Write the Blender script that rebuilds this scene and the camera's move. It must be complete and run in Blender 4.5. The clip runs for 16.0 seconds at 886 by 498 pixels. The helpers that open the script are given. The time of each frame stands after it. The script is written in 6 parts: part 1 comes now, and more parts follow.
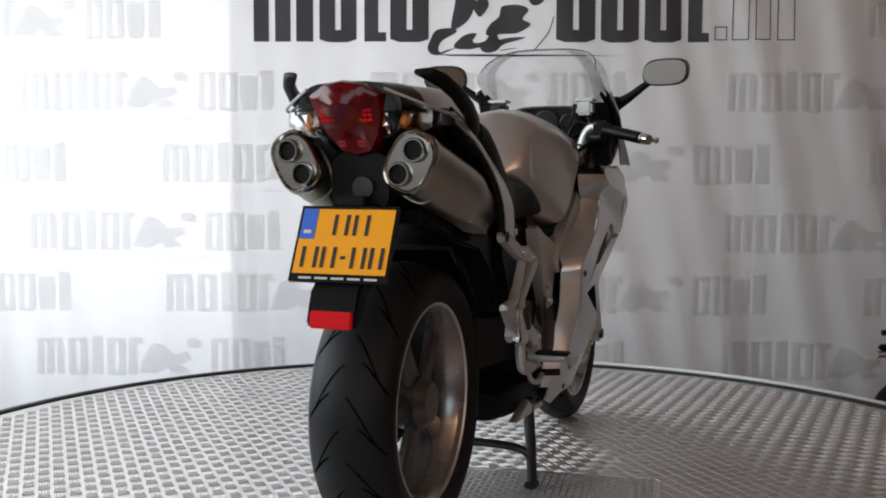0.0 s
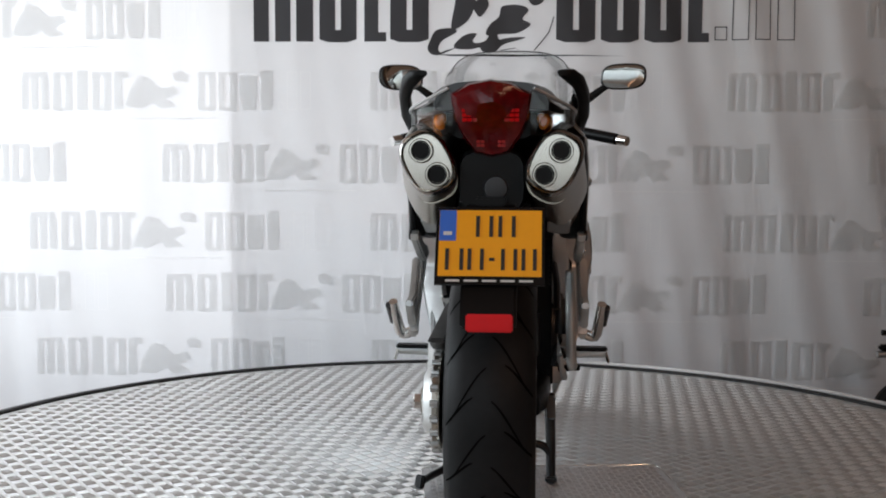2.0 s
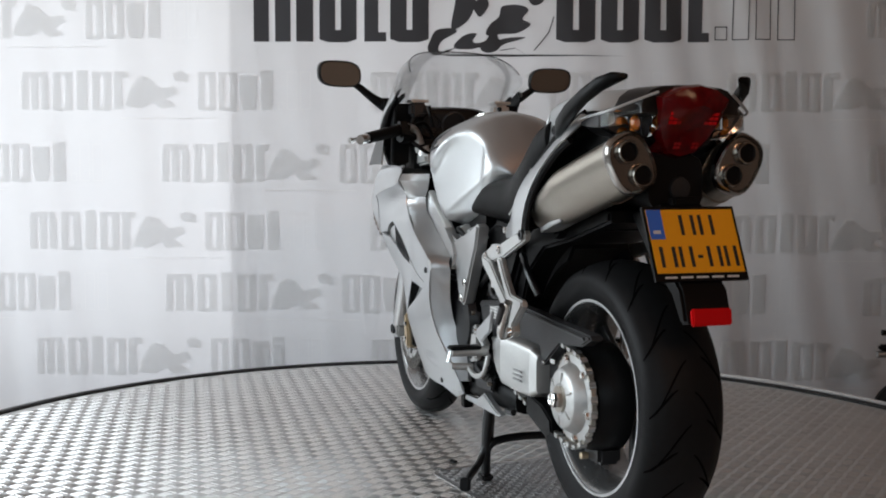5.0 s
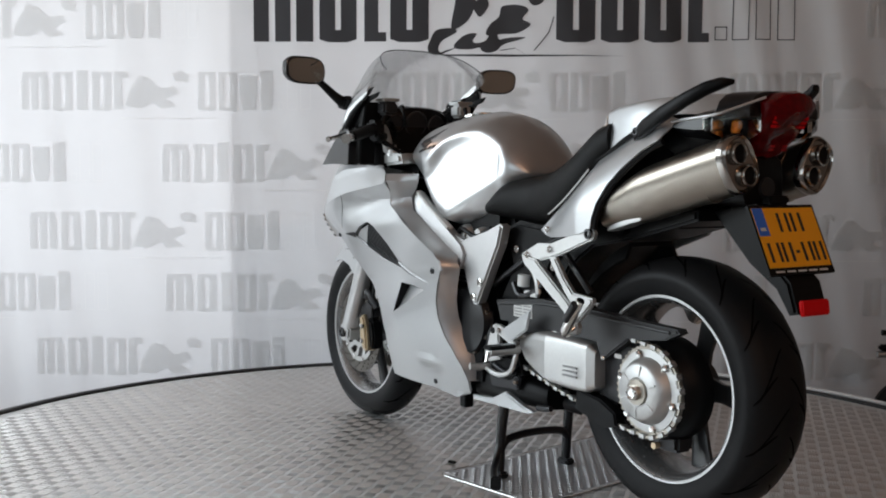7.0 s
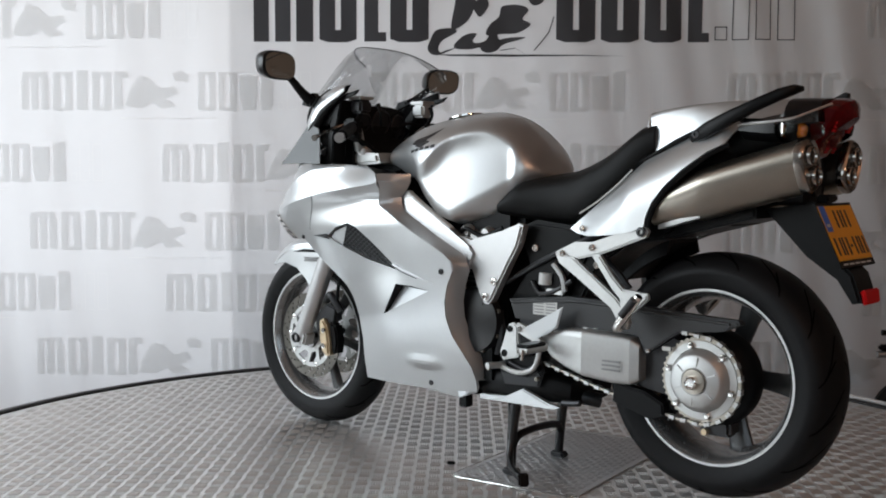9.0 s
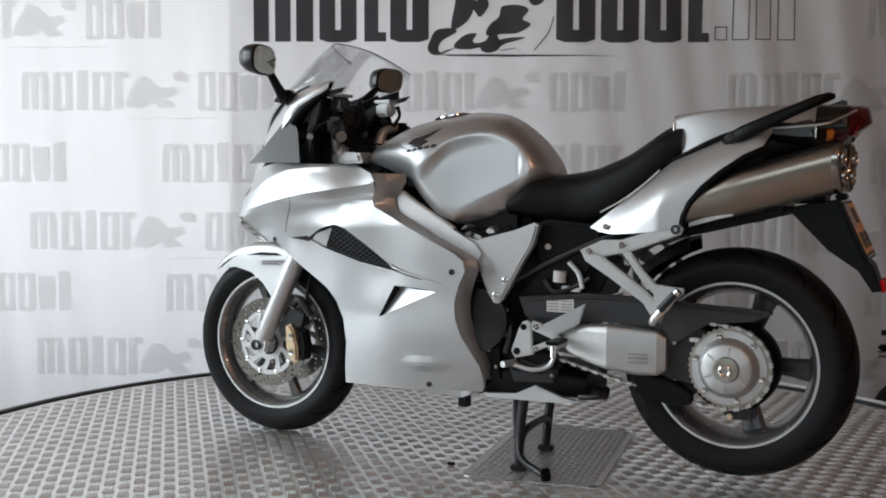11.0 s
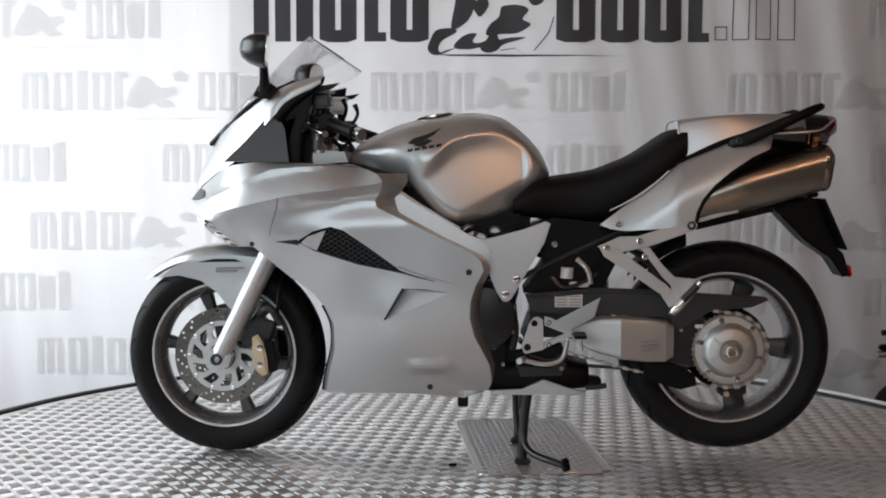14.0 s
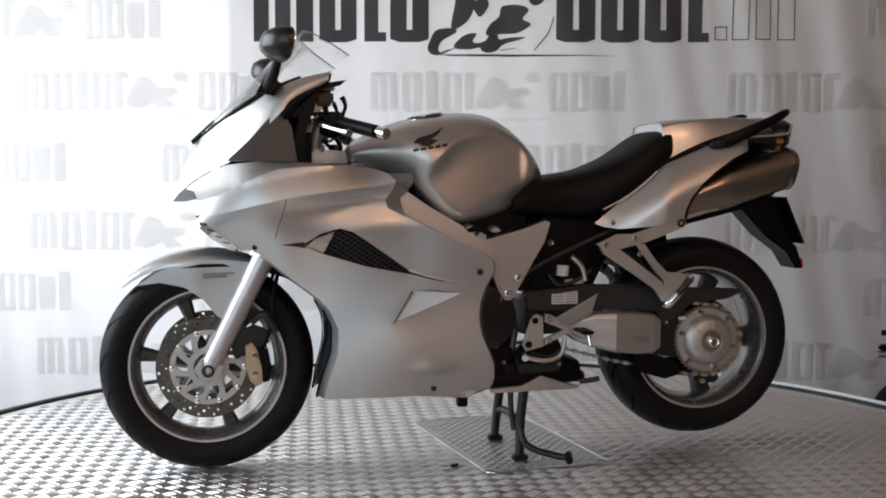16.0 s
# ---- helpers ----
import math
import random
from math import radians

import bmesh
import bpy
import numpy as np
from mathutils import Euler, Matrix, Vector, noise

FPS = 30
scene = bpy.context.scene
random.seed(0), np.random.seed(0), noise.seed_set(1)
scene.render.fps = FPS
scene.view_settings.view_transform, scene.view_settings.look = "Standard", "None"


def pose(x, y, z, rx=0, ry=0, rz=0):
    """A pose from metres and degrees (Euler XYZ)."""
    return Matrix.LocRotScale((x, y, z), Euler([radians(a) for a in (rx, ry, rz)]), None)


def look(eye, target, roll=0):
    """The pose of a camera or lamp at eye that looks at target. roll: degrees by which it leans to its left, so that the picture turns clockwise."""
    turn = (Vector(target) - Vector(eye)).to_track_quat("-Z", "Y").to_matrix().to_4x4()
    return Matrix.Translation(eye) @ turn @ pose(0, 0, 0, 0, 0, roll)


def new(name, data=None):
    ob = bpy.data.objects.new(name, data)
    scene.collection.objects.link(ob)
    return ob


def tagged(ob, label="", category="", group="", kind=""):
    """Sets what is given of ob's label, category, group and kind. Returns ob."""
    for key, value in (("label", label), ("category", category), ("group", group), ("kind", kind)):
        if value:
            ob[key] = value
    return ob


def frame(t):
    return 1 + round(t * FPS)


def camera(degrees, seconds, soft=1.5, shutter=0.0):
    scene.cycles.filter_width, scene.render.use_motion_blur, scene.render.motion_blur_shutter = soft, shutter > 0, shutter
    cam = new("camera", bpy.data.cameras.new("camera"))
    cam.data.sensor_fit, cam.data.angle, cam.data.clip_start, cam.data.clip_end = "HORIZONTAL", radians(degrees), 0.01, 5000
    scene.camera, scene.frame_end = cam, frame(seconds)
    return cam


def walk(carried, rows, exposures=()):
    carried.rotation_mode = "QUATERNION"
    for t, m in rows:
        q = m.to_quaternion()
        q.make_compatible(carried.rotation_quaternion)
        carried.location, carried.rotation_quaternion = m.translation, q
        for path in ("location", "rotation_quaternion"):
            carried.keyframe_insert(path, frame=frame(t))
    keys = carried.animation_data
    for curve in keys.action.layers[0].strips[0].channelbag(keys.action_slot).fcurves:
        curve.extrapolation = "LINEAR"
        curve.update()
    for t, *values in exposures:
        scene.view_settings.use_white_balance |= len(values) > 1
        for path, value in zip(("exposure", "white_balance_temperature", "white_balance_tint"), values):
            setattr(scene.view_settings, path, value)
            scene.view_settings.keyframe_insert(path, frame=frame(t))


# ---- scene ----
from mathutils.geometry import delaunay_2d_cdt

# camera: fixed on a tripod in front of the turntable
EYE = (0.0, -3.0525, 0.8301)
YAW, PITCH, ROLL = 1.099, 3.854, 0.204
cam = camera(44.76, 16.0, soft=1.9)
AIM = (EYE[0] - math.sin(radians(YAW)) * math.cos(radians(PITCH)), EYE[1] + math.cos(radians(YAW)) * math.cos(radians(PITCH)), EYE[2] - math.sin(radians(PITCH)))
walk(cam, [(0.0, look(EYE, AIM, ROLL)), (16.0, look(EYE, AIM, ROLL))], exposures=[(0.0, 0.0, 6330, 10), (1.5, -0.08, 6330, 10), (3.0, -0.28, 6330, 10), (5.0, -0.42, 6330, 10), (7.0, -0.48, 6330, 10), (9.0, -0.47, 6330, 10), (11.5, -0.38, 6330, 10), (13.5, -0.2, 6330, 10), (16.0, 0.0, 6330, 10)])

# the motorcycle's rear wheel axle line is the origin of its own plan: x forward, y to its left
AXIS = (0.7497, 0.1189)
TABLE_R = 1.71
FLOOR_Z = -0.32
BANNER_Y = 2.0

# ---- world and lights ----
world = bpy.data.worlds.new("sky")
scene.world = world
world.use_nodes = True
wn = world.node_tree
sky = wn.nodes.new("ShaderNodeTexSky")
sky.sky_type = "NISHITA"
sky.sun_disc = False
sky.sun_elevation = radians(40)
sky.sun_rotation = radians(250)
wn.links.new(sky.outputs[0], wn.nodes["Background"].inputs[0])
wn.nodes["Background"].inputs[1].default_value = 0.10


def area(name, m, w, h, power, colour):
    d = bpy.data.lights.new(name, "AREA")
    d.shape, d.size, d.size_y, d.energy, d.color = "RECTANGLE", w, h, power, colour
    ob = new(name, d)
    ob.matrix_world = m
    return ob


# daylight of the wide window behind the cloth, and of the side shop front
area("daylight_back_window", look((-1.93, 2.62, 1.0), (-1.93, 0, 1.0)), 4.75, 2.1, 78, (0.985, 0.985, 0.985))
area("daylight_side_window", look((-4.85, -0.6, 1.9), (0, -0.6, 1.9)), 4.4, 2.6, 268, (0.875, 0.955, 0.99))
# neutral fill added on the camera side, in place of the room's bounce
area("front_fill_lamp", look((-2.1, -6.85, 2.05), (-2.1, 0, 1.6)), 5.0, 2.4, 74, (0.86, 0.955, 0.99))
# unseen warm lamps; the first is added to light the ceiling for copper reflections
area("unseen_warm_lamp", look((1.9, -4.3, 2.5), (1.2, -3.4, 3.6)), 1.2, 0.4, 60, (1.0, 0.56, 0.33))
area("unseen_warm_lamp", look((0.4, -5.2, 3.45), (0.4, -6.6, 0.6)), 1.6, 0.5, 24, (1.0, 0.62, 0.36))

# ---- materials ----


def mat(name, colour, rough=0.5, metal=0.0, coat=0.0, grain=0.0, scale=60.0, bump=0.0, bscale=200.0, stain=0.0, **extra):
    m = bpy.data.materials.new(name)
    m.use_nodes = True
    nt = m.node_tree
    b = nt.nodes["Principled BSDF"]
    b.inputs["Base Color"].default_value = (*colour, 1)
    b.inputs["Roughness"].default_value = rough
    b.inputs["Metallic"].default_value = metal
    b.inputs["Coat Weight"].default_value = coat
    for k, v in extra.items():
        b.inputs[k.replace("_", " ")].default_value = v
    tc = nt.nodes.new("ShaderNodeTexCoord")
    src = None
    if grain or stain:
        n1 = nt.nodes.new("ShaderNodeTexNoise")
        n1.inputs["Scale"].default_value, n1.inputs["Detail"].default_value = scale, 4
        n2 = nt.nodes.new("ShaderNodeTexNoise")
        n2.inputs["Scale"].default_value, n2.inputs["Detail"].default_value = scale / 12, 3
        for n in (n1, n2):
            nt.links.new(tc.outputs["Object"], n.inputs["Vector"])
        hsv = nt.nodes.new("ShaderNodeHueSaturation")
        hsv.inputs["Color"].default_value = (*colour, 1)
        ma = nt.nodes.new("ShaderNodeMath")
        ma.operation, ma.inputs[1].default_value, ma.inputs[2].default_value = "MULTIPLY_ADD", 2 * grain, 1 - grain
        nt.links.new(n1.outputs["Fac"], ma.inputs[0])
        mb = nt.nodes.new("ShaderNodeMath")
        mb.operation, mb.inputs[1].default_value = "MULTIPLY_ADD", 2 * stain
        nt.links.new(n2.outputs["Fac"], mb.inputs[0])
        mc = nt.nodes.new("ShaderNodeMath")
        mc.operation, mc.inputs[1].default_value = "SUBTRACT", stain
        nt.links.new(ma.outputs[0], mb.inputs[2])
        nt.links.new(mb.outputs[0], mc.inputs[0])
        nt.links.new(mc.outputs[0], hsv.inputs["Value"])
        nt.links.new(hsv.outputs[0], b.inputs["Base Color"])
        mr = nt.nodes.new("ShaderNodeMath")
        mr.operation, mr.inputs[1].default_value, mr.inputs[2].default_value = "MULTIPLY_ADD", 0.22 * rough + 0.05, rough * 0.86 - 0.02
        nt.links.new(n2.outputs["Fac"], mr.inputs[0])
        nt.links.new(mr.outputs[0], b.inputs["Roughness"])
    if bump:
        n3 = nt.nodes.new("ShaderNodeTexNoise")
        n3.inputs["Scale"].default_value, n3.inputs["Detail"].default_value = bscale, 3
        nt.links.new(tc.outputs["Object"], n3.inputs["Vector"])
        bp = nt.nodes.new("ShaderNodeBump")
        bp.inputs["Strength"].default_value, bp.inputs["Distance"].default_value = bump, 0.002
        nt.links.new(n3.outputs["Fac"], bp.inputs["Height"])
        nt.links.new(bp.outputs[0], b.inputs["Normal"])
    return m


def cloth(name, colour, through_share):
    """Banner cloth: lets part of the light behind it through."""
    m = mat(name, colour, 0.75, grain=0.03, scale=9.0, bump=0.15, bscale=500)
    nt = m.node_tree
    b, out = nt.nodes["Principled BSDF"], nt.nodes["Material Output"]
    tr = nt.nodes.new("ShaderNodeBsdfTranslucent")
    tr.inputs[0].default_value = (*[c * 0.98 for c in colour], 1)
    mix = nt.nodes.new("ShaderNodeMixShader")
    mix.inputs[0].default_value = through_share
    nt.links.new(b.outputs[0], mix.inputs[1])
    nt.links.new(tr.outputs[0], mix.inputs[2])
    nt.links.new(mix.outputs[0], out.inputs[0])
    return m


def screen_glass(name):
    """Thin clear acrylic: most light passes, a little mirrors."""
    m = bpy.data.materials.new(name)
    m.use_nodes = True
    nt = m.node_tree
    nt.nodes.remove(nt.nodes["Principled BSDF"])
    tr, gl, mix = nt.nodes.new("ShaderNodeBsdfTransparent"), nt.nodes.new("ShaderNodeBsdfGlossy"), nt.nodes.new("ShaderNodeMixShader")
    tr.inputs[0].default_value = (0.93, 0.935, 0.935, 1)
    gl.inputs["Color"].default_value, gl.inputs["Roughness"].default_value = (0.9, 0.9, 0.9, 1), 0.02
    fr, ma = nt.nodes.new("ShaderNodeFresnel"), nt.nodes.new("ShaderNodeMath")
    fr.inputs[0].default_value = 1.35
    ma.operation, ma.inputs[1].default_value = "MULTIPLY", 0.5
    nt.links.new(fr.outputs[0], ma.inputs[0])
    nt.links.new(ma.outputs[0], mix.inputs[0])
    nt.links.new(tr.outputs[0], mix.inputs[1])
    nt.links.new(gl.outputs[0], mix.inputs[2])
    nt.links.new(mix.outputs[0], nt.nodes["Material Output"].inputs[0])
    return m


SILVER = mat("silver_paint", (0.53, 0.54, 0.545), 0.38, 0.8, 0.45, grain=0.05, scale=900, stain=0.03, bump=0.02, bscale=1500, Coat_Roughness=0.08)
FRAME_ALU = mat("frame_alloy", (0.56, 0.56, 0.56), 0.42, 0.8, 0.15, grain=0.05, scale=500, stain=0.05)
CAST_ALU = mat("cast_alloy", (0.55, 0.55, 0.54), 0.50, 0.9, grain=0.07, scale=120, stain=0.08, bump=0.06, bscale=500)
STEEL = mat("brushed_steel", (0.40, 0.365, 0.315), 0.33, 1.0, grain=0.06, scale=300, stain=0.06)
CHROME = mat("chrome", (0.75, 0.74, 0.72), 0.12, 1.0, grain=0.03, scale=80, stain=0.04)
END_STEEL = mat("satin_steel", (0.38, 0.36, 0.335), 0.17, 1.0, grain=0.05, scale=90, stain=0.08)
DARK_STEEL = mat("dark_steel", (0.032, 0.032, 0.034), 0.40, 0.5, grain=0.15, scale=90, stain=0.1)
BLACK_PLASTIC = mat("black_plastic", (0.0035, 0.0035, 0.0038), 0.42, grain=0.15, scale=250, stain=0.1, bump=0.08, bscale=900, Specular_IOR_Level=0.15)
BLACK_GLOSS = mat("gloss_black", (0.006, 0.006, 0.007), 0.32, grain=0.1, scale=60, stain=0.1)
RUBBER = mat("tyre_rubber", (0.010, 0.010, 0.0105), 0.50, grain=0.2, scale=70, stain=0.15, bump=0.1, bscale=600, Specular_IOR_Level=0.13)
SEAT_VINYL = mat("seat_vinyl", (0.005, 0.005, 0.005), 0.50, grain=0.1, scale=200, stain=0.1, bump=0.25, bscale=1200, Specular_IOR_Level=0.16)
RIM_PAINT = mat("rim_paint", (0.24, 0.238, 0.236), 0.26, 0.75, 0.3, grain=0.05, scale=400, stain=0.05)
SPOKE_DARK = mat("spoke_grey", (0.06, 0.06, 0.06), 0.36, 0.6, 0.2, grain=0.08, scale=200, stain=0.1)
GOLD = mat("gold_caliper", (0.60, 0.48, 0.32), 0.42, 0.75, grain=0.06, scale=200, stain=0.08)
DISC = mat("disc_steel", (0.15, 0.14, 0.125), 0.36, 1.0, grain=0.06, scale=300, stain=0.06)
# strong colour grain puts the lens's bright and dark patches into the red
RED_LENS = mat("red_lens", (0.085, 0.001, 0.002), 0.10, 0.0, 0.0, grain=0.8, scale=55, stain=0.3, bump=0.25, bscale=160, Specular_IOR_Level=0.3)
GREY_PANEL = mat("grey_panel", (0.05, 0.05, 0.05), 0.35, 0.1, 0.0, grain=0.06, scale=200, stain=0.06)
RED_REFLECTOR = mat("red_reflector", (0.62, 0.004, 0.006), 0.40, 0.0, 0.0, grain=0.12, scale=500, Specular_IOR_Level=0.15)
RED_GLINT = mat("red_glint", (0.34, 0.006, 0.008), 0.25, 0.0, 0.4, grain=0.3, scale=120)
ORANGE = mat("amber_lens", (0.75, 0.22, 0.03), 0.15, 0.0, 0.6, grain=0.3, scale=90, stain=0.2)
CLEAR_LENS = mat("clear_lens", (0.80, 0.80, 0.80), 0.05, 0.0, 0.0, Transmission_Weight=1.0, IOR=1.3)
SCREEN = screen_glass("tinted_screen")
MIRROR = mat("mirror_glass", (0.72, 0.72, 0.68), 0.02, 1.0)
YELLOW = mat("plate_yellow", (0.90, 0.38, 0.006), 0.35, grain=0.04, scale=80, stain=0.04)
BLUE = mat("plate_blue", (0.04, 0.15, 0.62), 0.35, grain=0.04, scale=80)
WHITE_STICKER = mat("white_sticker", (0.62, 0.62, 0.60), 0.5, grain=0.08, scale=300)
GUARD_GREY = mat("grey_guard_plastic", (0.022, 0.022, 0.023), 0.45, grain=0.12, scale=200, stain=0.1, bump=0.1, bscale=900)
GREY_PRINT = mat("grey_print", (0.25, 0.25, 0.25), 0.5, grain=0.05, scale=300)
GROOVE_SHADE = mat("groove_shade_black", (0.003, 0.003, 0.003), 0.9, grain=0.1, scale=50, Specular_IOR_Level=0.0)
INK = mat("black_ink", (0.02, 0.02, 0.022), 0.4, grain=0.1, scale=200)
CLOTH = cloth("banner_cloth", (0.785, 0.785, 0.795), 0.42)
PRINT_DARK = cloth("print_charcoal", (0.060, 0.060, 0.066), 0.3)
PRINT_GREY = cloth("print_pale_grey", (0.86, 0.86, 0.855), 0.86)
LINING = cloth("lining_cloth", (0.82, 0.82, 0.825), 0.52)
TREAD = mat("tread_plate", (0.80, 0.80, 0.79), 0.36, 0.84, grain=0.10, scale=45, stain=0.14, bump=0.08, bscale=300)
TREAD_BAR = mat("tread_bar", (0.76, 0.76, 0.75), 0.32, 0.9, grain=0.08, scale=60, stain=0.12)
TREAD_DARK = mat("dull_tread_plate", (0.46, 0.46, 0.465), 0.36, 0.8, grain=0.10, scale=60, stain=0.14)
TRIM_BLACK = mat("rim_trim", (0.015, 0.015, 0.016), 0.4, grain=0.1, scale=30)
TRIM_WHITE = mat("white_trim", (0.62, 0.62, 0.62), 0.45, grain=0.08, scale=20, stain=0.1)
FLOOR_M = mat("hall_floor", (0.20, 0.19, 0.18), 0.5, grain=0.08, scale=12, stain=0.12)
WALL_M = mat("hall_wall", (0.21, 0.145, 0.11), 0.8, grain=0.04, scale=6, stain=0.06)
WALL_BACK = mat("white_wall", (0.7, 0.7, 0.69), 0.8, grain=0.04, scale=6, stain=0.06)
CEIL_M = mat("warm_wood_ceiling", (0.30, 0.215, 0.17), 0.6, grain=0.12, scale=10, stain=0.12)


# ---- mesh helpers ----
def part(name, bm, material, parent=None, label="", smooth=40, at=None):
    """One mesh object from a bmesh, under a thing or part when one is given."""
    me = bpy.data.meshes.new(name)
    bmesh.ops.recalc_face_normals(bm, faces=bm.faces[:])
    bm.to_mesh(me)
    bm.free()
    me.materials.append(material)
    if smooth:
        for p in me.polygons:
            p.use_smooth = True
        me.set_sharp_from_angle(angle=radians(smooth))
    ob = new(name, me)
    if parent:
        ob.parent = parent
    if at:
        ob.location = at
    if label:
        ob["label"] = label
    return ob


def box(x0, x1, y0, y1, z0, z1, bevel=0.0, seg=2):
    bm = bmesh.new()
    bmesh.ops.create_cube(bm, size=1)
    for v in bm.verts:
        v.co = ((x0 + x1) / 2 + v.co.x * (x1 - x0), (y0 + y1) / 2 + v.co.y * (y1 - y0), (z0 + z1) / 2 + v.co.z * (z1 - z0))
    if bevel:
        bmesh.ops.bevel(bm, geom=bm.edges[:], offset=bevel, segments=seg, affect="EDGES")
    return bm


def merge(*bms):
    out = bmesh.new()
    for b in bms:
        me = bpy.data.meshes.new("tmp")
        b.to_mesh(me)
        b.free()
        out.from_mesh(me)
        bpy.data.meshes.remove(me)
    return out


def moved(bm, m):
    bmesh.ops.transform(bm, matrix=m, verts=bm.verts[:])
    return bm


def mirrored(bm):
    """The same form on the other side of the middle plane."""
    for v in bm.verts:
        v.co.y = -v.co.y
    bmesh.ops.reverse_faces(bm, faces=bm.faces[:])
    return bm


def plate(outline, y0, y1, bevel=0.0, seg=2):
    """A slab: an outline in x and z, from y0 to y1."""
    bm = bmesh.new()
    vs = [bm.verts.new((x, y0, z)) for x, z in outline]
    f = bm.faces.new(vs)
    r = bmesh.ops.extrude_face_region(bm, geom=[f])
    for e in r["geom"]:
        if isinstance(e, bmesh.types.BMVert):
            e.co.y = y1
    bmesh.ops.recalc_face_normals(bm, faces=bm.faces[:])
    if bevel:
        es = [e for e in bm.edges if abs(e.verts[0].co.y - e.verts[1].co.y) < 1e-6]
        bmesh.ops.bevel(bm, geom=es, offset=bevel, segments=seg, affect="EDGES")
    bmesh.ops.triangulate(bm, faces=[f for f in bm.faces if len(f.verts) > 4])
    return bm


def tube(points, r, seg=10, ends=True, smooth=4):
    """A round bar along a smooth line through the points. r: one radius, or one for each point."""
    pts = [Vector(p) for p in points]
    rs = list(r) if isinstance(r, (list, tuple)) else [r] * len(pts)
    if len(pts) > 2 and smooth:
        fine, fr = [], []
        for i in range(len(pts) - 1):
            p0, p1, p2, p3 = pts[max(i - 1, 0)], pts[i], pts[i + 1], pts[min(i + 2, len(pts) - 1)]
            for k in range(smooth):
                u = k / smooth
                fine.append(0.5 * (2 * p1 + (p2 - p0) * u + (2 * p0 - 5 * p1 + 4 * p2 - p3) * u * u + (3 * p1 - p0 - 3 * p2 + p3) * u ** 3))
                fr.append(rs[i] + (rs[i + 1] - rs[i]) * u)
        pts, rs = fine + [pts[-1]], fr + [rs[-1]]
    bm = bmesh.new()
    rings, up = [], None
    for i, p in enumerate(pts):
        d = (pts[min(i + 1, len(pts) - 1)] - pts[max(i - 1, 0)]).normalized()
        if up is None:
            up = d.orthogonal().normalized()
        up = (up - d * up.dot(d)).normalized()
        side = d.cross(up)
        rings.append([bm.verts.new(p + (up * math.cos(a) + side * math.sin(a)) * rs[i]) for a in [k * math.tau / seg for k in range(seg)]])
    for a, b in zip(rings, rings[1:]):
        for k in range(seg):
            bm.faces.new((a[k], a[(k + 1) % seg], b[(k + 1) % seg], b[k]))
    if ends:
        bm.faces.new(rings[0][::-1])
        bm.faces.new(rings[-1])
    return bm


def lathe(profile, seg=48, axis="y", closed=False):
    """Turns a profile of (radius, height) pairs about an axis through the origin."""
    bm = bmesh.new()
    rings = []
    for r, h in profile:
        ring = []
        for k in range(seg):
            a = k * math.tau / seg
            c, s = r * math.cos(a), r * math.sin(a)
            ring.append(bm.verts.new((c, h, s) if axis == "y" else (c, s, h) if axis == "z" else (h, c, s)))
        rings.append(ring)
    pairs = list(zip(rings, rings[1:])) + ([(rings[-1], rings[0])] if closed else [])
    for a, b in pairs:
        for k in range(seg):
            bm.faces.new((a[k], a[(k + 1) % seg], b[(k + 1) % seg], b[k]))
    if not closed:
        for ring in (rings[0][::-1], rings[-1]):
            if profile[0 if ring is not rings[-1] else -1][0] > 1e-4:
                bm.faces.new(ring)
    bmesh.ops.remove_doubles(bm, verts=bm.verts[:], dist=1e-5)
    return bm


def loft(sections, caps=True):
    """Skins a row of closed loops with the same number of points."""
    bm = bmesh.new()
    rings = [[bm.verts.new(p) for p in s] for s in sections]
    n = len(rings[0])
    for a, b in zip(rings, rings[1:]):
        for k in range(n):
            bm.faces.new((a[k], a[(k + 1) % n], b[(k + 1) % n], b[k]))
    if caps:
        bm.faces.new(rings[0][::-1])
        bm.faces.new(rings[-1])
    return bm


def spline(points, n, closed=False):
    """n points spread along a smooth line through the given ones."""
    P = np.array(points, float)
    k = len(P)
    out = []
    spans = k if closed else k - 1
    for j in range(n):
        s = j * spans / (n if closed else n - 1)
        i = min(int(s), spans - 1)
        u = s - i
        g = (lambda q: P[q % k]) if closed else (lambda q: P[min(max(q, 0), k - 1)])
        p0, p1, p2, p3 = g(i - 1), g(i), g(i + 1), g(i + 2)
        out.append(0.5 * (2 * p1 + (p2 - p0) * u + (2 * p0 - 5 * p1 + 4 * p2 - p3) * u * u + (3 * p1 - p0 - 3 * p2 + p3) * u ** 3))
    return out


def thin_plate(ctrl, ease=1e-5):
    """A smooth height y(x, z) through control points (x, z, y)."""
    C = np.array(ctrl, float)
    n = len(C)

    def U(d2):
        return 0.5 * d2 * np.log(d2 + 1e-9)
    K = U(((C[:, None, :2] - C[None, :, :2]) ** 2).sum(-1)) + np.eye(n) * ease
    P = np.c_[np.ones(n), C[:, :2]]
    A = np.r_[np.c_[K, P], np.c_[P.T, np.zeros((3, 3))]]
    w = np.linalg.solve(A, np.r_[C[:, 2], np.zeros(3)])

    def y(x, z):
        d2 = (C[:, 0] - x) ** 2 + (C[:, 1] - z) ** 2
        return float(U(d2) @ w[:n] + w[n] + w[n + 1] * x + w[n + 2] * z)
    return y


def eased(points, n=60):
    """The same line, rounded, for smooth forms."""
    return [tuple(p) for p in spline(points, n)]


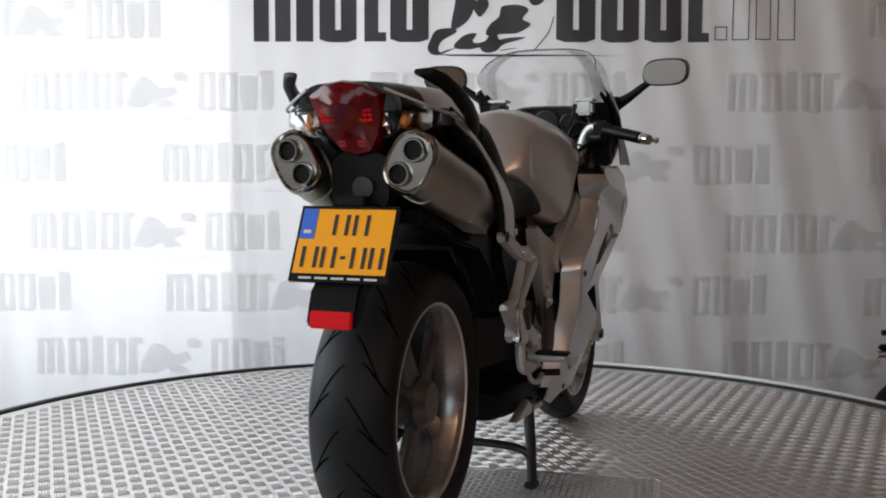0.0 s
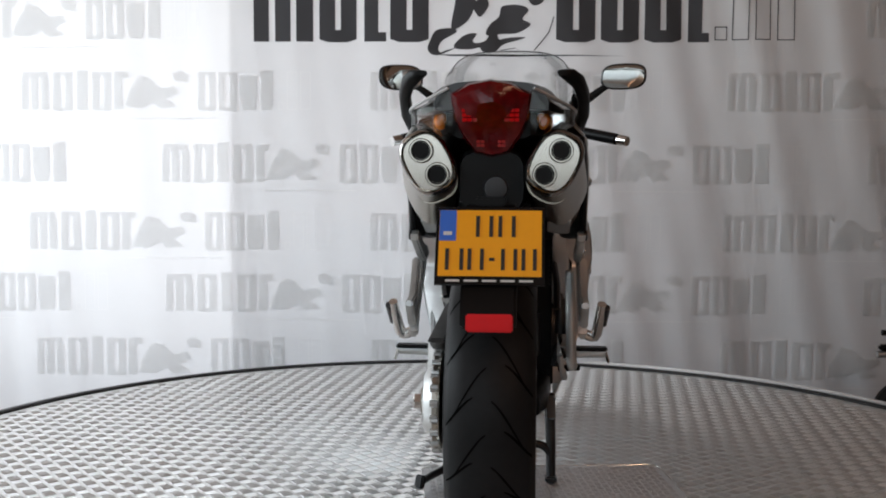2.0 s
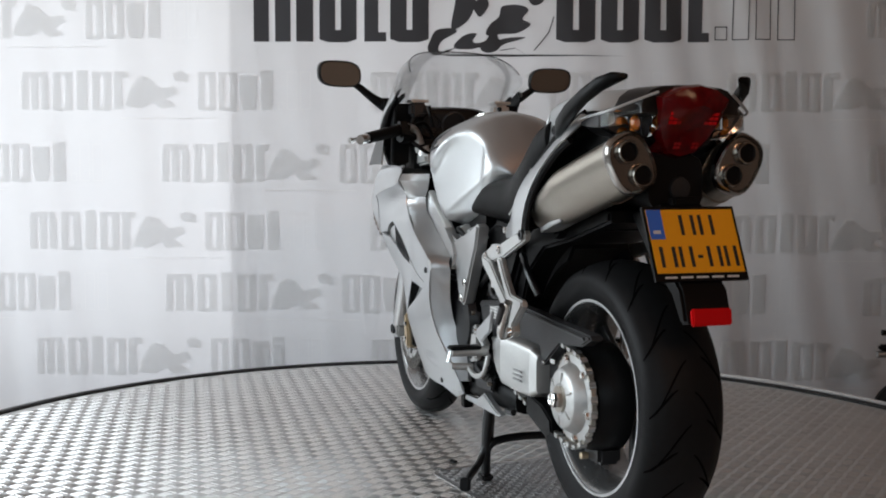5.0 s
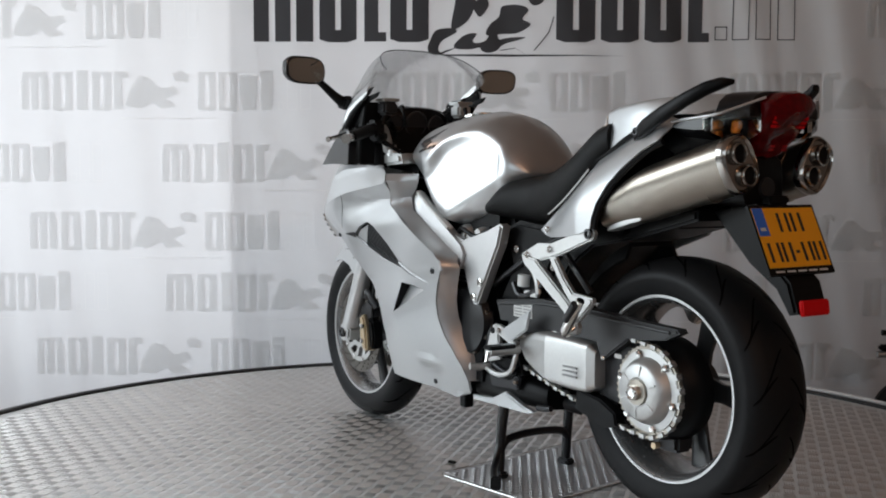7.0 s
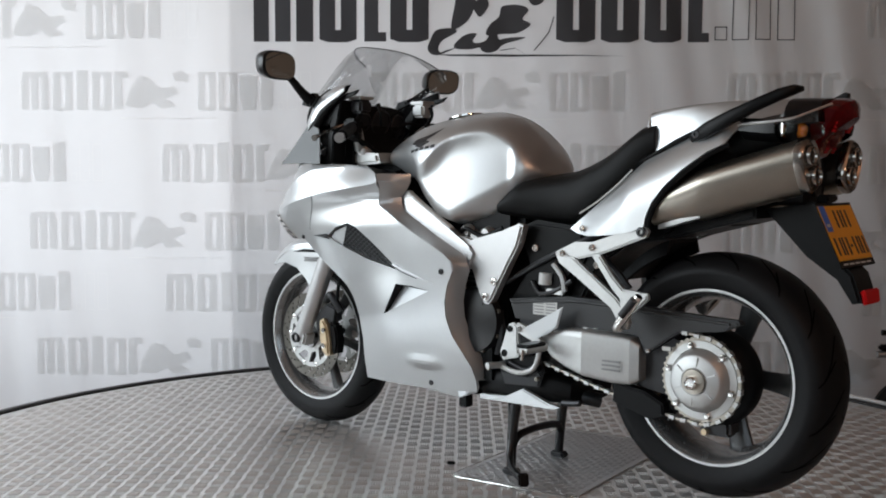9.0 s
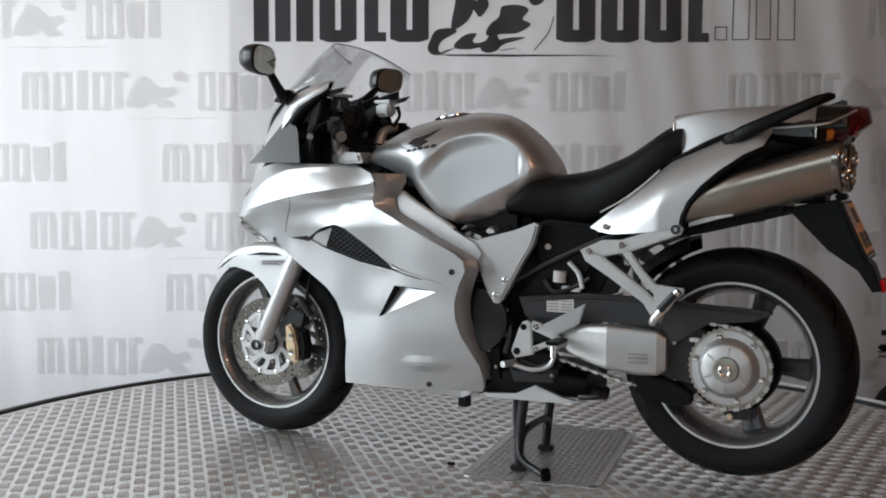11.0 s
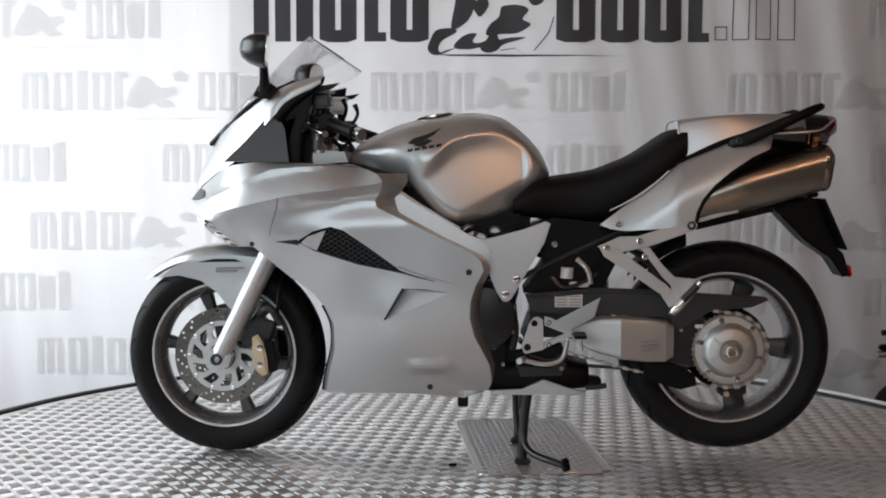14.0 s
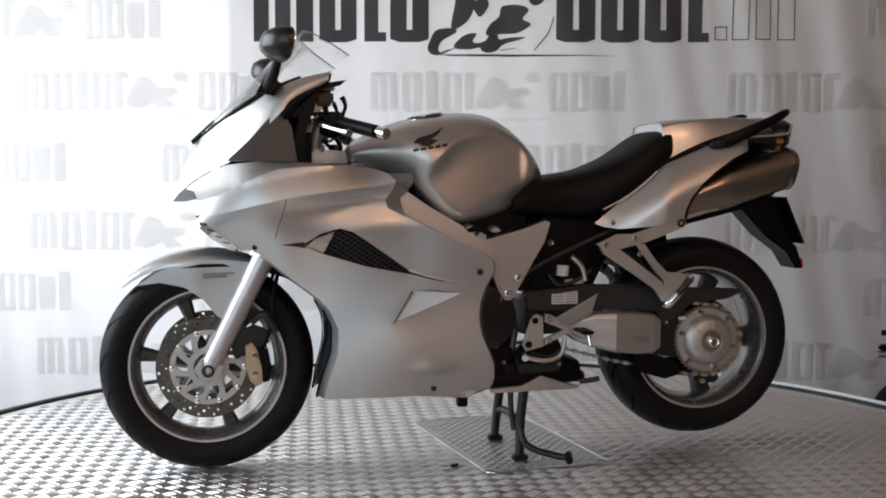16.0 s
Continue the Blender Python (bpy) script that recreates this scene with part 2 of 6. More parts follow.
def inside(p, poly):
    x, z = p
    hit = False
    for (x0, z0), (x1, z1) in zip(poly, poly[1:] + poly[:1]):
        if (z0 > z) != (z1 > z) and x < (x1 - x0) * (z - z0) / (z1 - z0) + x0:
            hit = not hit
    return hit


def panel(outline, y, thick=0.004, holes=(), step=0.022, creases=()):
    """A curved shell: an outline in x and z (with holes), laid on the height y(x, z)."""
    def dense(poly):
        out = []
        for a, b in zip(poly, poly[1:] + poly[:1]):
            k = max(1, int(math.dist(a, b) / step))
            out += [(a[0] + (b[0] - a[0]) * i / k, a[1] + (b[1] - a[1]) * i / k) for i in range(k)]
        return out
    loops = [dense(list(outline))] + [dense(list(h)) for h in holes]
    pts, edges = [], []
    for lp in loops:
        s = len(pts)
        pts += lp
        edges += [(s + i, s + (i + 1) % len(lp)) for i in range(len(lp))]
    for c in creases:
        s = len(pts)
        for a, b in zip(c, c[1:]):
            k = max(1, int(math.dist(a, b) / step))
            pts += [(a[0] + (b[0] - a[0]) * i / k, a[1] + (b[1] - a[1]) * i / k) for i in range(k)]
        pts.append(c[-1])
        edges += [(i, i + 1) for i in range(s, len(pts) - 1)]
    rim = np.array(pts)
    xs, zs = [p[0] for p in loops[0]], [p[1] for p in loops[0]]
    row, z = 0, min(zs) + step / 2
    while z < max(zs):
        x = min(xs) + (row % 2) * step / 2
        while x < max(xs):
            if inside((x, z), loops[0]) and not any(inside((x, z), h) for h in loops[1:]) and ((rim - (x, z)) ** 2).sum(1).min() > (0.5 * step) ** 2:
                pts.append((x, z))
            x += step
        z += step * 0.87
        row += 1
    v2, _, f2, *_ = delaunay_2d_cdt([Vector(p) for p in pts], edges, [], 0, 1e-6)
    bm = bmesh.new()
    vs = [bm.verts.new((p.x, y(p.x, p.y), p.y)) for p in v2]
    for f in f2:
        c = sum((v2[i] for i in f), Vector((0, 0))) / len(f)
        if inside((c.x, c.y), loops[0]) and not any(inside((c.x, c.y), h) for h in loops[1:]):
            bm.faces.new([vs[i] for i in f])
    bmesh.ops.delete(bm, geom=[v for v in bm.verts if not v.link_faces], context="VERTS")
    bmesh.ops.recalc_face_normals(bm, faces=bm.faces[:])
    if sum(f.normal.y for f in bm.faces) < 0:
        bmesh.ops.reverse_faces(bm, faces=bm.faces[:])
    bm.normal_update()
    if thick:
        bmesh.ops.solidify(bm, geom=bm.faces[:], thickness=thick)
    return bm


# ---- the hall ----
def slab(name, x0, x1, y0, y1, z0, z1, material, label=""):
    return tagged(part(name, box(x0, x1, y0, y1, z0, z1), material, smooth=0), label, name.split("_")[0], kind="structure")


slab("floor", -5.2, 5.2, -7.2, 2.9, FLOOR_Z - 0.12, FLOOR_Z, FLOOR_M, "dark grey smooth hall floor round the turntable")
slab("wall_east", 5.0, 5.2, -7.0, 2.65, FLOOR_Z, 3.6, WALL_M, "plain brown hall wall")
# the wide opening is unseen, cut only to hold the front fill lamp
so = merge(box(0.45, 5.2, -7.2, -7.0, FLOOR_Z, 3.6), box(-5.2, -4.65, -7.2, -7.0, FLOOR_Z, 3.6), box(-4.65, 0.45, -7.2, -7.0, FLOOR_Z, 0.85), box(-4.65, 0.45, -7.2, -7.0, 3.25, 3.6))
tagged(part("wall_south", so, WALL_M, smooth=0), "plain brown hall wall with a wide opening added for the fill lamp", "wall", kind="structure")
ceil = slab("ceiling", -5.2, 5.2, -7.2, 2.9, 3.6, 3.72, CEIL_M, "warm wood-coloured hall ceiling")
# back wall with the window behind the cloth
bw = merge(box(0.48, 5.2, 2.65, 2.85, FLOOR_Z, 3.6), box(-5.2, -4.35, 2.65, 2.85, FLOOR_Z, 3.6), box(-4.35, 0.48, 2.65, 2.85, FLOOR_Z, -0.08), box(-4.35, 0.48, 2.65, 2.85, 2.08, 3.6))
tagged(part("wall_north", bw, WALL_BACK, smooth=0), "white wall behind the hanging banner", "wall", kind="structure")
sw = merge(box(-5.2, -5.0, -7.0, -2.85, FLOOR_Z, 3.6), box(-5.2, -5.0, 1.65, 2.65, FLOOR_Z, 3.6), box(-5.2, -5.0, -2.85, 1.65, FLOOR_Z, 0.55), box(-5.2, -5.0, -2.85, 1.65, 3.25, 3.6))
tagged(part("wall_west", sw, WALL_BACK, smooth=0), "white hall wall with a wide shop window", "wall", kind="structure")


# ---- the banner ----
def fold(x, z):
    """How far the hanging cloth bulges at this place."""
    lean = x + 0.16 * (z - 0.6) * (1 if x > 0 else 0.3)
    calm = 0.35 + 0.65 * min(max((x + 0.2) / 1.6, 0.0), 1.0)
    s = 0.010 * math.sin(6.1 * lean + 0.7) + 0.006 * math.sin(14.3 * lean + 1.9 + 0.5 * z) + 0.0035 * math.sin(31 * lean + 2.1 * z)
    n = noise.noise(Vector((lean * 2.6, z * 0.55, 3.1))) * 0.016 + noise.noise(Vector((lean * 9, z * 1.1, 8.2))) * 0.006
    return 1.5 * calm * (s + n)


def sheet(x0, x1, z0, z1, nx, nz, y, lift=0.0, shape=None):
    """A piece of cloth that follows the folds."""
    bm = bmesh.new()
    g = []
    for j in range(nz + 1):
        row = []
        for i in range(nx + 1):
            u, v = i / nx, j / nz
            x, z = x0 + (x1 - x0) * u, z0 + (z1 - z0) * v
            if shape:
                x, z = shape(u, v, x, z)
            row.append(bm.verts.new((x, y + fold(x, z) - lift, z)))
        g.append(row)
    for j in range(nz):
        for i in range(nx):
            bm.faces.new((g[j][i], g[j][i + 1], g[j + 1][i + 1], g[j + 1][i]))
    return bm


SX = 0.002623


def bxw(u):
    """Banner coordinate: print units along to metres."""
    return -0.980 + (u - 450) * SX


def bzw(v, u=784):
    return 1.452 - (v - 75) * 0.002645 - (u - 784) * 0.0000025


banner = tagged(part("backdrop_banner", sheet(-3.2, 3.2, FLOOR_Z + 0.02, 2.75, 300, 60, BANNER_Y), CLOTH, smooth=180), "white cloth banner with charcoal print, hanging in soft folds", "banner", kind="structure")
part("backing_sheet", sheet(bxw(405), 3.2, FLOOR_Z + 0.02, 2.75, 160, 30, BANNER_Y + 0.012), LINING, banner, "second grey cloth layer behind", smooth=180)


def bar_print(name, u0, u1, v0, v1, material, round_bottom=0.0, lift=0.003):
    w, h = u1 - u0, v1 - v0

    def shape(a, b, x, z):
        if round_bottom and b < 0.25:
            k = math.cos((b / 0.25) * math.pi / 2)
            x = bxw(u0 + w / 2 + (a - 0.5) * (w - 2 * round_bottom * (1 - math.sqrt(max(0, 1 - k * k)))))
        return x, z
    return sheet(bxw(u0), bxw(u1), bzw(v1), bzw(v0), max(2, int(w / 8)), max(4, int(h / 14)), BANNER_Y, lift, shape)


# large charcoal row of upright bars across the top
for lo, hi, rb in ((449, 476, 0), (487, 515, 0), (525, 555, 0), (646, 671, 0), (671, 685, 0), (1218, 1242, 0), (1242, 1254, 0)):
    part("printed_bar", bar_print("b", lo, hi, -60 if hi - lo > 16 else 58, 74, PRINT_DARK, rb), PRINT_DARK, banner)
for lo, hi in ((566, 632), (692, 760), (985, 1054), (1064, 1131), (1141, 1206)):
    m = (lo + hi) / 2
    u = merge(bar_print("b", lo, m - 5, -60, 54, PRINT_DARK), bar_print("b", m + 5, hi, -60, 54, PRINT_DARK), bar_print("b", lo, hi, 53.5, 75, PRINT_DARK, 16))
    part("printed_block", u, PRINT_DARK, banner)


def blob(points, material, lift=0.0035):
    """A flat printed shape from an outline in print units."""
    pts = [(bxw(u), bzw(v)) for u, v in points]
    bm = panel(pts, lambda x, z: BANNER_Y + fold(x, z) - lift, 0, step=0.03)
    return bm


def curved(points, n=70):
    """A rounded outline through the points, in print units."""
    return [tuple(p) for p in spline(points, n, True)]


for pts in (((773, 54), (762, 73), (758, 86), (764, 95), (777, 97), (800, 88), (808, 84), (792, 88), (781, 92), (777, 85), (785, 71), (809, 57), (800, 50)),
            ((807, 85), (805, 79), (813, 70), (822, 63), (834, 59), (845, 60), (838, 72), (846, 76), (860, 72), (868, 62), (880, 60), (884, 68), (890, 76), (882, 88), (867, 93), (855, 90), (850, 84), (838, 86), (822, 87)),
            ((874, 77), (886, 70), (905, 66), (931, 66), (918, 71), (898, 76), (884, 82)),
            ((862, 62), (868, 44), (884, 30), (890, 12), (918, 10), (936, 18), (926, 34), (940, 44), (918, 58), (890, 60)),
            ((800, 50), (806, 8), (812, -40), (850, -40), (842, 6), (834, 30), (818, 46)),
            ((838, 8), (858, -4), (866, 10), (852, 30), (842, 22)), ((930, -30), (970, -30), (962, 4), (940, 8))):
    part("printed_figure", blob(curved(pts), PRINT_DARK), PRINT_DARK, banner, "abstract charcoal shape")
for line_ in (((886, 88), (912, 84), (924, 90), (929, 95)), ((946, 88), (958, 74), (972, 56), (980, 30))):
    part("printed_stroke", blob(list(line_) + [(u + 1.6, v + 1.2) for u, v in line_[::-1]], PRINT_DARK), PRINT_DARK, banner)
part("printed_line", blob(((770, 95.5), (900, 95.5), (1108, 98), (900, 99.5), (800, 98.5)), PRINT_DARK), PRINT_DARK, banner)


def outline_box(u0, u1, v0, v1, t=1.7):
    return merge(bar_print("o", u0, u0 + t, v0, v1, INK), bar_print("o", u1 - t, u1, v0, v1, INK), bar_print("o", u0, u1, v1 - t, v1, INK), bar_print("o", u0, u1, v0, v0 + t, INK))


for u0, u1, v0 in ((1264, 1286, 47), (1294, 1322, -60), (1333, 1361, -60), (1373, 1404, -60)):
    part("printed_outline", outline_box(u0, u1, v0, 71), PRINT_DARK, banner)


def small_word(u, v):
    """A pale row of bars as printed again and again on the cloth."""
    s = []
    for a, b in ((0, 13), (18, 31), (36, 49)):
        s.append(bar_print("w", u + a, u + b, v + 8, v + 64, PRINT_GREY))
    for a, b in ((57, 92), (128, 163), (318, 350), (355, 388)):
        m = (a + b) / 2
        s += [bar_print("w", u + a, u + m - 4, v + 5, v + 57.5, PRINT_GREY), bar_print("w", u + m + 4, u + b, v + 5, v + 57.5, PRINT_GREY), bar_print("w", u + a, u + b, v + 57.5, v + 66, PRINT_GREY, 6), bar_print("w", u + a, u + b, v - 3, v + 5, PRINT_GREY)]
    s += [bar_print("w", u + 100, u + 120, v - 6, v + 64, PRINT_GREY), bar_print("w", u + 168, u + 184, v + 9, v + 64, PRINT_GREY), bar_print("w", u + 393, u + 424, v + 2, v + 64, PRINT_GREY, 6), bar_print("w", u + 430, u + 452, v - 6, v + 64, PRINT_GREY)]
    s.append(blob(((u + 186, v + 58), (u + 196, v + 30), (u + 214, v + 4), (u + 232, v + 8), (u + 250, v + 26), (u + 276, v + 22), (u + 284, v + 34), (u + 262, v + 44), (u + 280, v + 58), (u + 250, v + 62), (u + 238, v + 50), (u + 216, v + 62)), PRINT_GREY, 0.003))
    s.append(blob(((u + 272, v + 2), (u + 286, v - 6), (u + 302, v + 2), (u + 300, v + 16), (u + 280, v + 14)), PRINT_GREY, 0.003))
    s.append(bar_print("w", u + 180, u + 350, v + 78, v + 79.5, PRINT_GREY))
    s.append(bar_print("w", u + 2, u + 46, v - 3, v + 8, PRINT_GREY))
    s.append(bar_print("w", u + 168, u + 194, v - 3, v + 9, PRINT_GREY))
    s += [outline_box(u + a, u + b, v + c, v + 63, 0.7) for a, b, c in ((462, 472, 50), (478, 496, -3), (502, 520, -3))]
    return part("printed_row", merge(*s), PRINT_GREY, banner, "pale grey printed bars")


for u, v in ((30, 130), (655, 130), (1288, 130), (40, 378), (655, 378), (1286, 378), (48, 604), (658, 604), (1284, 604),
             (-345, 257), (282, 257), (910, 257), (1536, 257), (-340, 488), (286, 488), (912, 488), (1534, 488), (-170, 5), (1531, 3)):
    small_word(u, v)

# ---- the turntable ----
table = tagged(new("turntable"), "round aluminium tread-plate turntable that turns slowly", "turntable")
part("deck", lathe([(TABLE_R, -0.16), (TABLE_R, 0.0), (0.0, 0.0)], 128, "z"), TREAD, table, "bare aluminium deck", smooth=30)


def tread(reach, turn, cell, bars, high, keep):
    """Raised bars of tread plate as one mesh: square groups of parallel bars, every other group turned."""
    vs, fs = [], []
    n = int(reach / cell) + 1
    ca, sa = math.cos(turn), math.sin(turn)
    pitch = cell * 0.70 / bars
    for j in range(-n, n + 1):
        for i in range(-n, n + 1):
            gx, gy = i * cell, j * cell
            if not keep(gx * ca - gy * sa, gx * sa + gy * ca):
                continue
            a = turn + (math.pi / 2 if (i + j) % 2 else 0)
            c, s = math.cos(a), math.sin(a)
            ox, oy = gx * ca - gy * sa, gx * sa + gy * ca
            ln = cell * 0.40
            for q in range(bars):
                o = (q - (bars - 1) / 2) * pitch
                w = pitch * 0.46
                k = len(vs)
                for u, v, h in ((-ln, -w, 0), (ln, -w, 0), (ln, w, 0), (-ln, w, 0), (-ln * 0.90, -w * 0.38, high), (ln * 0.90, -w * 0.38, high), (ln * 0.90, w * 0.38, high), (-ln * 0.90, w * 0.38, high)):
                    v += o
                    vs.append((ox + c * u - s * v, oy + s * u + c * v, h))
                fs += [(k + e, k + (e + 1) % 4, k + 4 + (e + 1) % 4, k + 4 + e) for e in range(4)] + [(k + 4, k + 5, k + 6, k + 7)]
    me = bpy.data.meshes.new("tread")
    me.from_pydata(vs, [], fs)
    return me


MAT_C, MAT_S, MAT_A = (0.560, -0.130), (0.385, 0.680), radians(8.2)


def off_mat(x, y):
    return x * x + y * y < (TABLE_R - 0.03) ** 2


tm = tread(TABLE_R, radians(40.5), 0.039, 4, 0.0019, off_mat)
tm.materials.append(TREAD_BAR)
tb = new("tread_bar", tm)
tb.parent = table
tb.location.z = 0.0003
tagged(tb, "worn raised bars of the tread plate", kind="stuff")

# fixed ring round the deck: black rubber, with a pale strip along one stretch
ring = lathe([(TABLE_R + 0.006, -0.17), (TABLE_R + 0.006, 0.004), (TABLE_R + 0.012, 0.010), (TABLE_R + 0.030, 0.010), (TABLE_R + 0.036, 0.002), (TABLE_R + 0.036, -0.17)], 160, "z")
tagged(part("turntable_edge", ring, TRIM_BLACK), "black rubber edging round the turntable", "edging", kind="structure")
base = lathe([(TABLE_R - 0.06, FLOOR_Z), (TABLE_R - 0.06, -0.175), (TABLE_R + 0.03, -0.172)], 96, "z")
tagged(part("turntable_base", base, DARK_STEEL), "dark steel base under the turntable", "base", kind="structure")
pts = [((TABLE_R + 0.022) * math.cos(radians(a)), (TABLE_R + 0.022) * math.sin(radians(a)), 0.0165) for a in range(12, 74, 4)]
tagged(part("pale_edge_strip", tube(pts, 0.0075, 8), TRIM_WHITE), "thin pale strip lying on the black edging", "cable")

# ---- the motorcycle ----
OFF = (-AXIS[0], -AXIS[1], 0)
bike = tagged(new("motorcycle"), "silver sports touring motorcycle raised on its centre stand", "motorcycle")
mat_plate = tagged(new("floor_plate"), "dull thin tread plate lying on the deck under the centre stand", "plate")


def on(name, bm, material, label="", parent=None, smooth=40):
    """A part of the motorcycle, in its own plan."""
    if parent:
        return part(name, bm, material, parent, label, smooth)
    return part(name, bm, material, bike, label, smooth, OFF)


def both(name, make, material, label=""):
    return on(name, make(), material, label), on(name, mirrored(make()), material, label)


def circle(cx, cz, r, n, a0=0.0):
    return [(cx + r * math.cos(a0 + k * math.tau / n), cz + r * math.sin(a0 + k * math.tau / n)) for k in range(n)]


def bolt(x, y, z, r=0.008, out=0.005):
    """A hex socket screw head on the side of a part."""
    return moved(lathe([(r, 0), (r, out * 0.7), (r * 0.8, out), (r * 0.5, out), (r * 0.45, out * 0.35), (0, out * 0.35)], 14), pose(x, y, z))


def egg(x, cy, cz, w, h, n=20, power=2.4, tilt=0.0):
    """A rounded cross-section across the motorcycle at x."""
    out = []
    for k in range(n):
        a = k * math.tau / n
        c, s = math.cos(a), math.sin(a)
        u = w * math.copysign(abs(c) ** (2 / power), c)
        v = h * math.copysign(abs(s) ** (2 / power), s)
        ct, st = math.cos(tilt), math.sin(tilt)
        out.append((x, cy + ct * u - st * v, cz + st * u + ct * v))
    return out


# wheels
def wheel(cx, cz, r, hw, rim_w, spokes, spoke_y, a0, groove_n, hub_r, sw_w):
    w = on("wheel", lathe([(0.214, -rim_w), (0.219, -rim_w + 0.004), (0.219, -rim_w + 0.010), (0.208, -rim_w + 0.014), (0.199, -rim_w * 0.38), (0.196, 0.0), (0.199, rim_w * 0.38), (0.208, rim_w - 0.014), (0.219, rim_w - 0.010), (0.219, rim_w - 0.004), (0.214, rim_w),
                           (0.204, rim_w - 0.006), (0.197, rim_w - 0.018), (0.187, rim_w * 0.4), (0.184, 0), (0.187, -rim_w * 0.4), (0.197, -rim_w + 0.018), (0.204, -rim_w + 0.006)], 80, closed=True), RIM_PAINT, "grey painted cast wheel")
    w.location = (cx + OFF[0], OFF[1], cz)
    prof = [(0.207, -rim_w + 0.008), (0.217, -rim_w - 0.001), (0.228, -hw * 0.90), (r - 0.052, -hw), (r - 0.036, -hw * 0.985), (r - 0.020, -hw * 0.83), (r - 0.008, -hw * 0.55), (r - 0.002, -hw * 0.26), (r, 0)]
    prof = prof + [(a, -b) for a, b in prof[-2::-1]] + [(0.205, 0.0)]
    part("tyre", lathe(prof, 96, closed=True), RUBBER, w, "black road tyre with curved grooves", 60)

    def crown(y):
        ys, rs = [abs(b) for a, b in prof[3:9]][::-1], [a for a, b in prof[3:9]][::-1]
        return float(np.interp(abs(y), ys, rs))
    # tread grooves: thin flat strips laid on the rubber, black for the grooves' shade
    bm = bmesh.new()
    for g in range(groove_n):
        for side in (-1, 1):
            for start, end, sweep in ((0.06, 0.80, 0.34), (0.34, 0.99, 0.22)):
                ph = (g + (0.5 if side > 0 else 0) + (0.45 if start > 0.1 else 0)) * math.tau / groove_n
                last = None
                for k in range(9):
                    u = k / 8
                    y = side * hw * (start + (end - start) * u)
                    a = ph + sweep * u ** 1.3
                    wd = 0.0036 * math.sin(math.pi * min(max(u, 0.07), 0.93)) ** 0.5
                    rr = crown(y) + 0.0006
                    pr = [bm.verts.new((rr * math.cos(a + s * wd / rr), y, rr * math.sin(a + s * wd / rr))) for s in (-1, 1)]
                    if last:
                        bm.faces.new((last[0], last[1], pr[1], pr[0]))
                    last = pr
    tagged(part("groove_strip", bm, GROOVE_SHADE, w, smooth=0), kind="stuff")
    for k in range(spokes):
        a = a0 + k * math.tau / spokes
        h0, h1 = hub_r - 0.006, 0.192
        s = loft([[(h0 + (h1 - h0) * u, spoke_y * (1 - u * 0.5) + y, z * (sw_w + 0.010 * abs(u - 0.4) * 2)) for y, z in ((-0.012, -0.7), (-0.004, -1), (0.006, -1), (0.013, -0.6), (0.013, 0.6), (0.006, 1), (-0.004, 1), (-0.012, 0.7))] for u in (0, 0.3, 0.65, 1.0)])
        part("spoke", moved(s, Matrix.Rotation(-a, 4, "Y")), SPOKE_DARK, w, "dark grey cast spoke")
    part("hub", lathe([(0.0, spoke_y - 0.04), (hub_r * 0.7, spoke_y - 0.04), (hub_r, spoke_y - 0.02), (hub_r, spoke_y + 0.03), (hub_r * 0.6, spoke_y + 0.05), (0.0, spoke_y + 0.05)], 32), SPOKE_DARK, w)
    for sy in (-1, 1):
        part("rim_lip", lathe([(0.2195, sy * (rim_w - 0.005)), (0.2175, sy * (rim_w + 0.0006)), (0.2105, sy * (rim_w + 0.0004)), (0.2085, sy * (rim_w - 0.004)), (0.2105, sy * (rim_w - 0.006))], 80, closed=True), FRAME_ALU, w, "bright machined rim edge")
    part("valve", tube([(0.186, 0.0, 0.02), (0.165, 0.012, 0.021)], 0.004, 8), BLACK_PLASTIC, w)
    return w


front = wheel(1.463, 0.300, 0.297, 0.060, 0.048, 6, 0.0, radians(70), 16, 0.045, 0.010)
rear = wheel(0.0, 0.345, 0.303, 0.090, 0.076, 5, -0.030, radians(40), 15, 0.060, 0.020)

